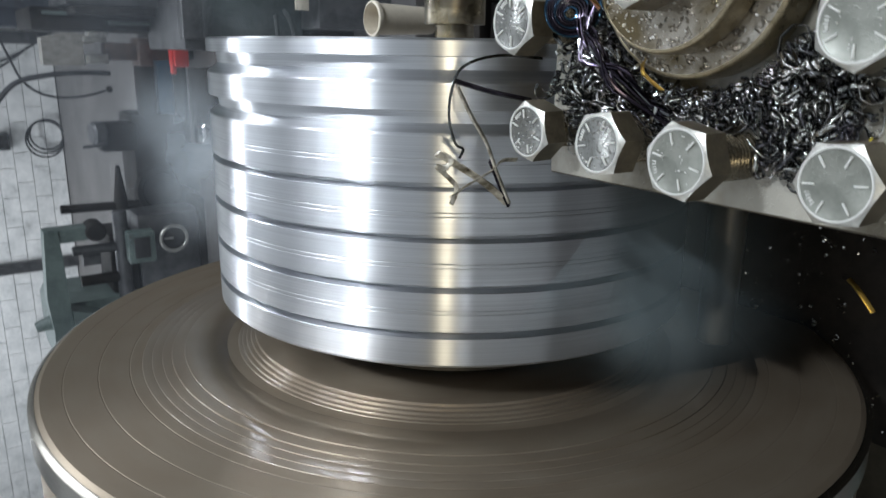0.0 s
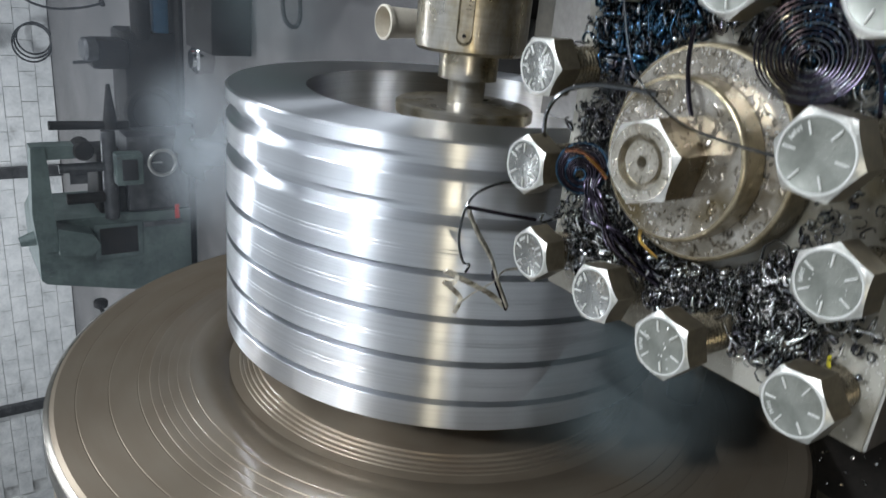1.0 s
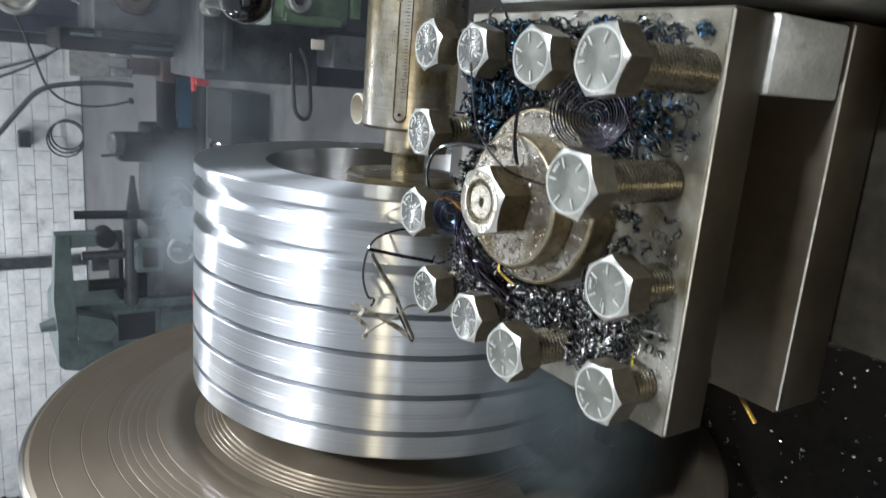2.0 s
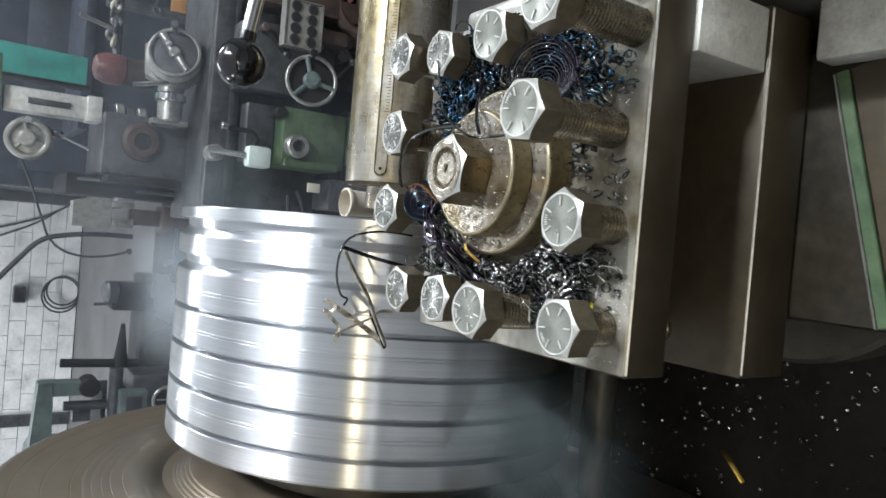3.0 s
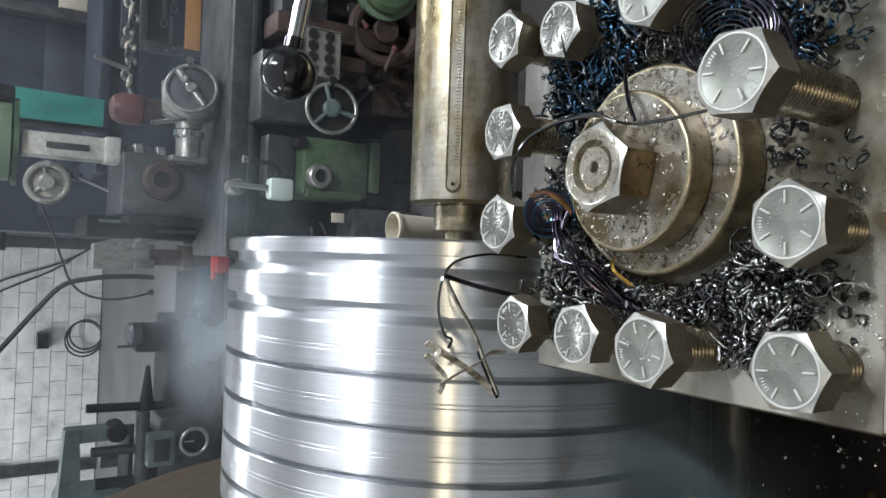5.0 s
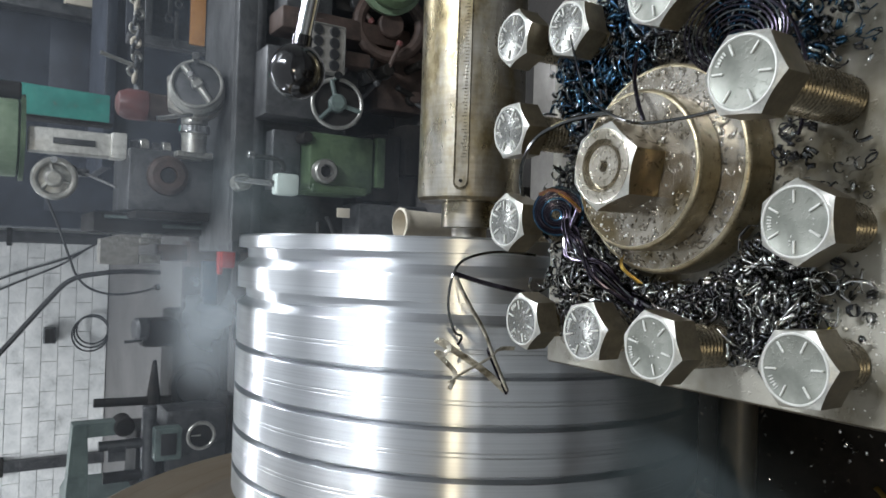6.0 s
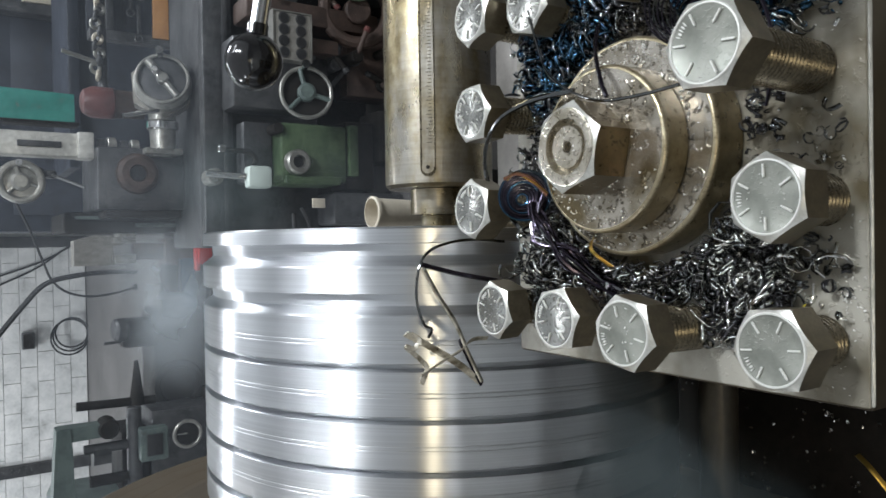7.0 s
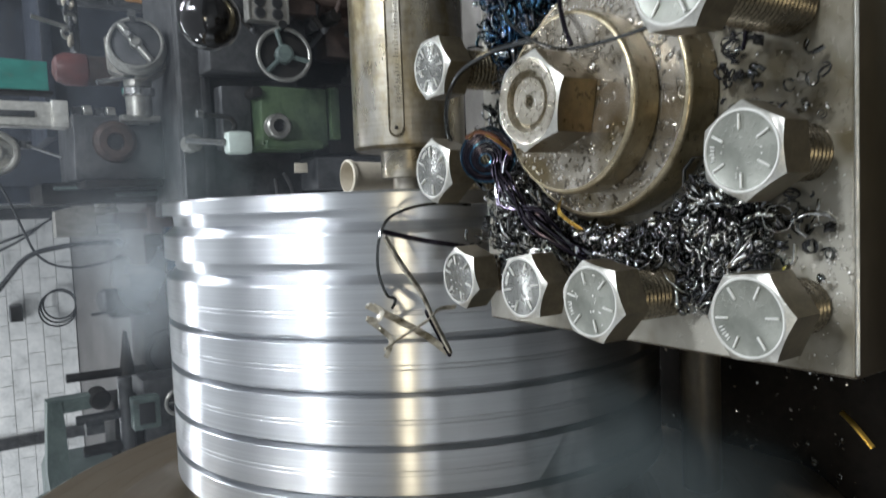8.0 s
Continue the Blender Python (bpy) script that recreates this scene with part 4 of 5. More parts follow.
# ======== neighbouring lathe behind the work ========
def handwheel(name, label, c, axis, R, rim, spokes, material, hub_r=None, knob=True):
    """A machine handwheel: rim, hub, spokes and a handle."""
    c, axis = Vector(c), Vector(axis).normalized()
    w = thing(name, label, "handwheel", c)
    part("wheel_rim", torus(c, axis, R - rim, rim, 44, 10), LIGHT_IRON, w, "worn bright rim")
    hr = hub_r or R * 0.26
    part("hub", revolve(c - axis * 0.02, axis, [(0, 0), (0, hr), (0.035, hr), (0.042, hr * 0.7), (0.042, 0)], 28), material, w)
    b = axis.orthogonal().normalized()
    for i in range(spokes):
        d = Matrix.Rotation(2 * math.pi * i / spokes + 0.5, 3, axis) @ b
        part("spoke", rod(c + d * hr * 0.8, c + d * (R - rim), R * 0.09, seg=10), material, w)
    if knob:
        d = Matrix.Rotation(2.4, 3, axis) @ b
        part("handle", rod(c + d * (R - rim), c + d * (R - rim) + axis * R * 0.55, R * 0.12, R * 0.15, seg=14), CHROME, w)
    return w


lathe2 = thing("second_lathe", "worn green and grey engine lathe standing behind", "lathe", (0.7, 2.6, 0.0))
part("bed_rail", box((0.02, 2.18, 0.615), (2.6, 2.24, 0.72), 0.006), IRON, lathe2, "dark worn front rail")
part("rail_edge", box((0.02, 2.172, 0.632), (2.6, 2.179, 0.652), 0.002), IRON, lathe2)
part("bed", box((-0.02, 2.245, 0.25), (2.6, 2.75, 0.7), 0.01), IRON, lathe2)
part("apron", box((0.215, 2.0, 0.245), (0.425, 2.165, 0.5), 0.012), GREEN, lathe2, "green painted apron")
part("apron_lid", box((0.205, 1.985, 0.275), (0.235, 2.17, 0.49), 0.006), GREEN, lathe2)
part("apron_side", box((0.19, 2.02, 0.12), (0.45, 2.17, 0.24), 0.01), DARK_IRON, lathe2)
part("apron_rib", box((0.24, 1.99, 0.2), (0.43, 2.16, 0.238), 0.006), GREEN, lathe2)
part("apron_fitting", rod((0.4, 1.985, 0.515), (0.4, 2.06, 0.515), 0.02, seg=18, bevel=0.004), DARK_IRON, lathe2)
part("apron_plate", box((0.21, 2.08, 0.505), (0.43, 2.165, 0.61), 0.006), IRON, lathe2, "dirty grey side plate")
part("hook_rod", tube([(0.32, 2.05, 0.69), (0.318, 2.04, 0.63), (0.31, 2.03, 0.6), (0.29, 2.03, 0.585), (0.27, 2.03, 0.59)], 0.009, 10), DARK_IRON, lathe2)
part("hook_knob", rod((0.325, 2.05, 0.685), (0.325, 2.05, 0.71), 0.014, seg=16, bevel=0.003), CHROME, lathe2)
part("pale_tag", box((0.12, 1.99, 0.34), (0.155, 1.999, 0.39), 0.002), CREAM, lathe2, "small pale tag")
part("feed_box", box((0.47, 2.03, 0.3), (0.72, 2.17, 0.66), 0.012), IRON, lathe2)
part("socket_cap", revolve((0.282, 1.998, 0.448), (0, -1, 0), [(0, 0), (0, 0.046), (0.03, 0.044), (0.036, 0.038), (0.036, 0.024), (0.012, 0.022), (0.012, 0.0)], 32), LIGHT_IRON, lathe2, "bright steel knob with a hex socket")
part("socket_bore", rod((0.282, 1.985, 0.448), (0.282, 1.9785, 0.448), 0.0215, seg=6), BLACK, lathe2)
part("clamp_block", box((0.186, 1.97, 0.545), (0.262, 2.03, 0.63), 0.012), WHITE_PLASTIC, lathe2, "pale plastic lever knob")
part("clamp_lever", rod((0.225, 2.0, 0.63), (0.235, 2.05, 0.75), 0.012, seg=14), CHROME, lathe2)
part("clamp_boss", rod((0.23, 2.08, 0.71), (0.23, 2.16, 0.71), 0.03, seg=20, bevel=0.004), LIGHT_IRON, lathe2)
part("saddle", box((0.13, 2.55, 0.53), (0.375, 2.95, 1.02), 0.012), IRON, lathe2, "dark worn saddle casting")
part("end_casting", box((0.045, 2.7, 0.0), (0.129, 3.15, 1.12), 0.012), DARK_IRON, lathe2, "dark end casting")
part("end_foot", box((0.028, 2.72, 0.0), (0.0445, 3.1, 0.66), 0.004), DARK_IRON, lathe2)
part("foot_bolt", box((0.03, 2.69, 0.86), (0.0445, 2.76, 0.93), 0.003), LIGHT_IRON, lathe2)
part("end_rib", box((0.07, 2.68, 0.45), (0.085, 2.699, 0.86), 0.003), GREEN_GREY, lathe2)
part("end_rib", box((0.1, 2.67, 0.5), (0.112, 2.699, 1.08), 0.004), GREEN_GREY, lathe2)
part("saddle_step", box((0.1, 2.5, 0.72), (0.13, 2.9, 1.0), 0.008), DARK_IRON, lathe2)
part("bore_boss", revolve((0.273, 2.548, 0.875), (0, -1, 0), [(0, 0.0), (0, 0.08), (0.015, 0.075), (0.025, 0.06), (0.025, 0.034), (0.005, 0.03), (0.005, 0)], 36), RUST, lathe2, "round boss with a dark bore")
part("bore", rod((0.273, 2.5405, 0.875), (0.273, 2.534, 0.875), 0.029, seg=28), BLACK, lathe2)
part("tool_slide", box((0.335, 2.62, 1.05), (0.425, 2.72, 1.355), 0.006), GROUND_BAR, lathe2, "bright worn slide with a slot")
part("slide_slot", box((0.367, 2.612, 1.13), (0.39, 2.621, 1.275), 0.002), IRON, lathe2)
part("slide_end", box((0.33, 2.6, 1.02), (0.43, 2.7, 1.075), 0.004), GROUND_BAR, lathe2)
for i, (z, r) in enumerate(((0.985, 0.03), (0.95, 0.038), (0.905, 0.028), (0.865, 0.034))):
    part("spindle_collar", rod((0.385, 2.66, z - 0.016), (0.385, 2.66, z + 0.016), r, seg=22, bevel=0.003), LIGHT_IRON if i % 2 else IRON, lathe2)
part("nut_block", box((0.34, 2.5, 0.745), (0.365, 2.56, 0.83), 0.003), LIGHT_IRON, lathe2)
part("headstock", revolve((0.39, 2.75, 1.38), (0.0, 0.0, 1), [(0, 0), (0, 0.13), (0.01, 0.15), (0.13, 0.15), (0.15, 0.145), (0.4, 0.145), (0.4, 0)], 40), PALE_GREEN, lathe2, "pale green ribbed motor housing")
part("motor_flange", revolve((0.39, 2.75, 1.365), (0, 0, 1), [(0, 0), (0, 0.165), (0.016, 0.165), (0.016, 0)], 40), GREEN, lathe2)
part("motor_cap", rod((0.56, 2.7, 1.38), (0.56, 2.7, 1.46), 0.035, seg=20, bevel=0.006), DARK_IRON, lathe2)
part("motor_lever", rod((0.57, 2.7, 1.44), (0.64, 2.68, 1.53), 0.012, seg=10), BLACK, lathe2)
part("splash_guard", slab([(0.56, 1.0), (0.7, 1.0), (0.72, 1.8), (0.56, 1.8)], 3.3, 3.33), TEAL, lathe2, "chipped teal splash guard with red smudges")
part("guard_fold", box((0.545, 3.22, 0.99), (0.56, 3.33, 1.8), 0.004), DARK_IRON, lathe2)
part("chuck_cylinder", revolve((0.6, 2.9, 0.78), (0, 0, 1), [(0, 0), (0, 0.058), (0.118, 0.06), (0.118, 0)], 36), RUST, lathe2, "brown weathered cylinder")
part("cylinder_cap", revolve((0.6, 2.9, 0.899), (0, 0, 1), [(0, 0), (0, 0.062), (0.006, 0.066), (0.085, 0.066), (0.118, 0.05), (0.128, 0.03), (0.128, 0)], 36), DULL_RED, lathe2, "dull red cap")
part("dial_body", revolve((0.6, 2.47, 0.79), (0.18, -1, 0.28), [(0, 0), (0, 0.085), (0.02, 0.105), (0.05, 0.105), (0.06, 0.09), (0.085, 0.09), (0.085, 0.0)], 40), LIGHT_IRON, lathe2, "bright stepped dial collar")
part("dial_stem", rod((0.53, 2.5, 0.79), (0.36, 2.5, 0.79), 0.052, 0.046, seg=26, bevel=0.006), LIGHT_IRON, lathe2, "polished steel stem")
part("stem_lever", rod((0.505, 2.42, 0.82), (0.47, 2.4, 0.95), 0.009, seg=10), CHROME, lathe2)
part("base_skirt", box((-0.02, 2.3, 0.0), (2.6, 2.75, 0.25), 0.01), DARK_IRON, lathe2)
part("dial_face", revolve((0.612, 2.395, 0.81), (0.18, -1, 0.28), [(0, 0), (0, 0.09), (0.008, 0.09), (0.01, 0.08), (0.01, 0)], 40), IRON, lathe2, "dark dial face")
dial_wheel = handwheel("dial_wheel", "steel handwheel with a cross bar on a stepped collar", (0.615, 2.375, 0.815), (0.18, -1, 0.28), 0.098, 0.007, 0, LIGHT_IRON, 0.022)
part("cross_bar", rod((0.682, 2.398, 0.862), (0.548, 2.352, 0.768), 0.016, 0.013, seg=14, bevel=0.003), LIGHT_IRON, dial_wheel, "worn diagonal cross bar")
part("bar_pin", rod((0.64, 2.34, 0.85), (0.655, 2.39, 0.838), 0.012, seg=14, bevel=0.003), CHROME, dial_wheel)
part("hex_collar", prism((0.592, 2.52, 0.782), (0.18, -1, 0.28), 0.3, 6, 0.122, 0.055), BLOCK_GREY, lathe2, "grey hexagonal collar")
part("stem_ring", rod((0.475, 2.5, 0.79), (0.44, 2.5, 0.79), 0.06, seg=26, bevel=0.006), CHROME, lathe2)
part("stem_foot", box((0.345, 2.47, 0.72), (0.37, 2.53, 0.86), 0.006), LIGHT_IRON, lathe2)
apron_wheel = handwheel("apron_wheel", "worn handwheel on the green apron", (0.492, 1.8, 0.488), (0.05, -1, 0.25), 0.09, 0.007, 3, GREEN_GREY, 0.03)
saddle_wheel = handwheel("saddle_wheel", "bright dished steel handwheel on the saddle", (0.232, 2.58, 1.268), (0, -1, 0.1), 0.08, 0.013, 3, LIGHT_IRON, 0.032)
part("dish", revolve((0.232, 2.58, 1.268), (0, -1, 0.1), [(-0.012, 0.02), (-0.016, 0.066), (-0.012, 0.067), (-0.008, 0.02)], 40, closed=True), LIGHT_IRON, saddle_wheel, "worn dished web")
part("web", revolve((0.492, 1.805, 0.488), (0.05, -1, 0.25), [(-0.014, 0.02), (-0.014, 0.08), (-0.01, 0.08), (-0.006, 0.02)], 40, closed=True), DARK_IRON, apron_wheel, "dark oily web")
part("wheel_shaft", rod((0.492, 1.81, 0.488), (0.492, 2.04, 0.45), 0.022, seg=16), IRON, lathe2)
part("wheel_stub", rod((0.232, 2.59, 1.268), (0.28, 2.72, 1.2), 0.024, seg=16), IRON, lathe2)
part("small_lever", rod((0.262, 2.6, 1.165), (0.215, 2.56, 1.06), 0.006, seg=10), CHROME, lathe2)
part("lever_knob", rod((0.25, 2.62, 1.17), (0.28, 2.62, 1.17), 0.022, seg=16, bevel=0.005), IRON, lathe2)
perf = thing("drill_block", "grey drill block with two rows of dark holes", "tool block", (0.69, 1.92, 0.42))
part("block", box((0.622, 1.9, 0.425), (0.783, 1.94, 0.56), 0.004), BLOCK_GREY, perf)
for lo, hi in (((0.619, 1.895, 0.422), (0.623, 1.942, 0.563)), ((0.782, 1.895, 0.422), (0.786, 1.942, 0.563)), ((0.6235, 1.895, 0.422), (0.7815, 1.942, 0.427)), ((0.6235, 1.895, 0.558), (0.7815, 1.942, 0.563))):
    part("frame_bar", box(lo, hi), LIGHT_IRON, perf, "bright steel frame")
for i in range(4):
    for j in range(2):
        part("hole", rod((0.645 + 0.039 * i, 1.893, 0.462 + 0.062 * j), (0.645 + 0.039 * i, 1.9, 0.462 + 0.062 * j), 0.0145, seg=16), BLACK, perf)
        part("collar", torus((0.645 + 0.039 * i, 1.897, 0.462 + 0.062 * j), (0, 1, 0), 0.0165, 0.003, 20, 6), IRON, perf)
part("block_post", box((0.67, 1.941, 0.3), (0.72, 2.025, 0.5), 0.004), RUST, perf)

for i in range(26):
    x, z = rng.uniform(0.55, 1.15), rng.uniform(0.06, 0.62)
    y = rng.uniform(1.93, 2.05)
    g = thing("machine_lever", "small dirty lever among the controls of the second lathe", "lever", (x, y, z), group="small levers")
    d = Vector((rng.uniform(-1, 1), rng.uniform(-0.3, 0.1), rng.uniform(-1, 1))).normalized()
    e = Vector((x, y, z)) + d * rng.uniform(0.06, 0.16)
    part("shaft", rod((x, y, z), e, rng.uniform(0.006, 0.012), seg=10), rng.choice((IRON, RUST, DARK_IRON, LIGHT_IRON)), g)
    part("boss", rod((x, y - 0.012, z), (x, 2.17, z), rng.uniform(0.014, 0.03), seg=16, bevel=0.003), rng.choice((IRON, RUST, DARK_IRON)), g)
    part("knob", revolve(e - d * 0.006, d, [(0, 0), (0, 0.008), (0.01, 0.013), (0.022, 0.011), (0.026, 0)], 14), rng.choice((BLACK, DULL_RED, IRON)), g)
junk = [
    ("rusty_bracket", (0.78, 2.0, 0.1), (0.86, 2.15, 0.62), RUST), ("rusty_bracket", (0.9, 2.05, 0.05), (1.05, 2.16, 0.4), DARK_IRON),
    ("iron_block", (0.55, 2.04, 0.02), (0.8, 2.16, 0.22), RUST), ("iron_block", (0.3, 2.0, 0.0), (0.5, 2.16, 0.11), DARK_IRON),
    ("iron_block", (0.06, 2.0, 0.0), (0.18, 2.16, 0.3), IRON), ("iron_block", (0.84, 2.02, 0.42), (1.2, 2.16, 0.6), IRON),
]
for name, lo, hi, m in junk:
    c = [(a + b) / 2 for a, b in zip(lo, hi)]
    solo(name, box(lo, hi, 0.012), m, "dark dirty iron block piled against the second lathe", "iron block", c, group="iron scrap")
pulley = thing("iron_pulley", "rusty cast-iron pulley leaning on the second lathe", "pulley", (0.86, 2.0, 0.14))
part("pulley_rim", torus((0.86, 1.99, 0.2), (0, -1, 0.3), 0.12, 0.025, 36, 10), RUST, pulley)
part("pulley_hub", rod((0.86, 1.97, 0.2), (0.86, 2.03, 0.19), 0.05, seg=24, bevel=0.006), RUST, pulley)
green_pot = thing("green_housing", "green painted gear housing on the floor", "gear housing", (0.98, 1.9, 0.1))
part("housing", revolve((1.0, 1.92, 0.23), (-0.2, -1, 0.2), [(0, 0), (0, 0.1), (0.05, 0.1), (0.07, 0.08), (0.07, 0)], 32), GREEN, green_pot)
part("flange", revolve((1.0, 1.92, 0.23), (-0.2, -1, 0.2), [(-0.03, 0), (-0.03, 0.12), (0.0, 0.12), (0.0, 0)], 32), PALE_GREEN, green_pot)

# ======== tool rack and dark cabinet further back ========
rack = thing("tool_rack", "grey steel rack frame with hanging tools", "tool rack", (1.2, 3.42, 0.0))
part("left_post", box((1.0, 3.38, 0.0), (1.045, 3.46, 0.92), 0.004), IRON, rack)
part("lower_shelf", box((1.045, 3.38, 0.51), (1.75, 3.46, 0.535), 0.003), IRON, rack)
part("upper_shelf", box((1.045, 3.38, 0.81), (1.75, 3.46, 0.845), 0.003), IRON, rack)
part("back_panel", box((1.046, 3.465, 0.0), (1.75, 3.48, 0.92), 0.002), NAVY, rack)
part("wooden_strip", box((1.03, 3.36, 0.556), (1.5, 3.379, 0.632), 0.003), ORANGE, rack, "orange varnished wooden strip")
part("blue_strip", box((1.03, 3.36, 0.512), (1.5, 3.379, 0.55), 0.003), BLUE, rack)
for i, (x, z) in enumerate(((1.1, 0.7), (1.22, 0.735), (1.3, 0.69), (1.38, 0.66))):
    w = thing("spanner", "hanging dark steel spanner", "spanner", (x, 3.36, z), group="tools on the rack")
    part("shaft", box((x - 0.07, 3.352, z - 0.009), (x + 0.08, 3.36, z + 0.009), 0.003), IRON, w)
    part("jaw", torus((x - 0.085, 3.356, z), (0, 1, 0), 0.016, 0.006, 20, 8), IRON, w)
for i, (z, m, r) in enumerate(((0.545, WHITE_PLASTIC, 0.012), (0.515, CHROME, 0.006), (0.49, CREAM, 0.014), (0.462, CHROME, 0.005), (0.44, PALE_GREEN, 0.012))):
    w = thing("screwdriver", "slim hand tool standing in a row before the rack", "hand tool", (0.97, 3.2, z), group="hand tools")
    part("grip", rod((0.955 + 0.02 * (i % 3), 3.2, z), (1.07 + 0.03 * (i % 2), 3.2, z + 0.004), r, seg=14, bevel=0.003), m, w)
    part("blade", rod((1.07, 3.2, z + 0.004), (1.26, 3.2, z + 0.012), r * 0.45, seg=10), CHROME, w)
solo("tool_ledge", box((0.945, 3.1, 0.1), (0.957, 3.3, 0.57), 0.003), DARK_IRON, "dark ledge that carries hand tools", "ledge", (0.95, 3.2, 0.1))
chain = thing("hanging_chain", "hanging bundle of pale rags and chain links", "chain", (1.0, 3.2, 0.92))
for i in range(16):
    x = 0.78 + i * 0.034
    part("link", torus((x, 3.2 + 0.008 * (i % 2), 0.91 + 0.012 * math.sin(i * 1.9)), (0.2, 1 if i % 2 else 0.3, 0.3 if i % 2 else 1), 0.02, 0.009, 18, 8), CREAM if i % 5 == 0 else (LIGHT_IRON if i % 2 else IRON), chain)
part("pole", rod((0.7, 3.24, 0.885), (1.6, 3.24, 0.9), 0.022, seg=16), IRON, chain)
part("cross_bar", rod((0.84, 3.22, 0.9), (0.875, 3.2, 1.06), 0.01, seg=12), LIGHT_IRON, chain)
cab = thing("dark_cabinet", "tall dark blue steel cabinet in shadow", "cabinet", (2.2, 6.2, 0.0))
part("carcass", box((0.12, 6.1, 0.0), (4.6, 6.9, 2.4), 0.01), NAVY, cab)
for i in range(5):
    part("door", box((0.25 + i * 0.86, 6.078, 0.1), (1.06 + i * 0.86, 6.099, 1.1), 0.004), NAVY, cab)
part("ledge", box((1.78, 5.9, 0.56), (1.86, 6.077, 1.7), 0.006), IRON, cab, "dull grey ledge")
solo("white_box", box((1.87, 5.92, 0.8), (2.2, 6.06, 1.02), 0.01), CREAM, "white cardboard box on the cabinet ledge", "box", (2.0, 6.0, 0.8))
bench = thing("steel_bench", "dark steel bench with a dusty top", "bench", (1.1, 4.6, 0.0))
part("top", box((0.45, 4.2, 0.86), (2.4, 5.0, 0.92), 0.006), NAVY, bench)
part("leg", box((0.47, 4.22, 0.0), (0.55, 4.3, 0.86), 0.004), IRON, bench)
part("leg", box((2.3, 4.22, 0.0), (2.38, 4.3, 0.86), 0.004), IRON, bench)
part("panel", box((0.5, 4.31, 0.05), (2.35, 4.34, 0.86), 0.003), NAVY, bench)

# ======== hoist, cables and odds before the far wall ========
hoist = thing("hoist_motor", "grey clamp on a rusty brown bar with a red cover", "hoist", (-0.03, 4.4, 0.0))
part("clamp", slab([(-0.125, 0.88), (0.03, 0.88), (0.062, 0.76), (0.055, 0.6), (0.0, 0.6), (-0.005, 0.66), (-0.125, 0.66)], 4.45, 4.6), BLOCK_GREY, hoist, "grey machined clamp body")
part("jaw_plate", box((-0.115, 4.43, 0.53), (-0.06, 4.6, 0.655), 0.004), LIGHT_IRON, hoist)
part("jaw_plate", box((0.012, 4.43, 0.53), (0.045, 4.449, 0.66), 0.004), LIGHT_IRON, hoist)
part("bar", box((-0.095, 4.46, 0.16), (0.01, 4.58, 0.54), 0.01), RUST, hoist)
part("end_block", box((-0.13, 4.4, 0.28), (0.04, 4.62, 0.36), 0.01), RUST, hoist)
part("cover", box((-0.13, 4.22, 0.11), (0.03, 4.36, 0.2), 0.015), RED, hoist, "bright red plastic cover")
part("cover_tail", box((-0.17, 4.24, 0.185), (0.03, 4.3, 0.21), 0.006), RED, hoist)
for z in (0.215, 0.165, 0.125):
    part("hook_wire", tube([(0.03, 4.28, z), (0.16, 4.28, z + 0.01), (0.19, 4.28, z - 0.01), (0.15, 4.28, z - 0.025)], 0.006, 8), CHROME, hoist)
part("post", box((-0.09, 4.5, 0.0), (0.0, 4.56, 0.16), 0.004), IRON, hoist)
cables = [
    ([(-1.0, 5, 1.56), (-0.853, 5, 1.48), (-0.62, 5, 1.3), (-0.4, 5, 1.13), (-0.25, 5, 0.99), (-0.2, 5, 0.8), (-0.185, 5, 0.6), (-0.19, 5, 0.42)], 0.017),
    ([(0.286, 5, 1.147), (0.1, 5, 1.07), (-0.1, 5, 1.0), (-0.226, 5, 0.95), (-0.31, 5, 0.86), (-0.345, 5, 0.72), (-0.33, 5, 0.56), (-0.3, 5, 0.45)], 0.008),
    ([(-0.58, 10.67, 1.51), (-0.4, 10.67, 1.1), (-0.2, 10.67, 0.55), (0.0, 10.67, 0.2)], 0.012),
    ([(-0.72, 10.67, 1.51), (-0.5, 10.67, 1.05), (-0.28, 10.67, 0.6), (-0.06, 10.67, 0.3)], 0.012),
]
for pts, r in cables:
    solo("cable", tube(pts, r, 8, None, 6), BLACK, "slack dark cable hanging before the white wall", "cable", pts[0], group="slack cables")
solo("cable_plug", rod((-0.3, 5, 0.45), (-0.29, 5, 0.42), 0.022, seg=16, bevel=0.004), DARK_IRON, "dark plug at the end of a cable", "plug", (-0.3, 5, 0.43))
coil = bmesh.new()
for i in range(3):
    coil = torus((-1.17 - 0.03 * i, 10.62, 0.2 + 0.012 * i), (0, 1, 0.1 * i), 0.2 + 0.02 * i, 0.012, 40, 8, coil)
solo("coiled_cable", coil, BLACK, "coiled dark cable hung on the white wall", "cable", (-1.17, 10.62, 0.2))
swb = thing("switch_box", "small dark switch box on the white wall", "switch box", (-1.24, 10.65, 0.72))
part("body", box((-1.345, 10.56, 0.645), (-1.13, 10.696, 0.795), 0.01), IRON, swb)
part("lid", box((-1.33, 10.67, 0.66), (-1.145, 10.559, 0.78), 0.003), DARK_IRON, swb)

# ======== milling machine and shaper further back ========
mill = thing("milling_machine", "old grey-green milling machine by the white wall", "milling machine", (-1.6, 4.7, 0.0))
part("column", slab([(-1.6, 0.0), (-1.6, 0.97), (-1.66, 1.0), (-2.0, 1.0), (-2.03, 0.97), (-2.15, 0.45), (-2.15, 0.0)], 4.5, 5.1), GREEN_GREY, mill, "grey-green cast column")
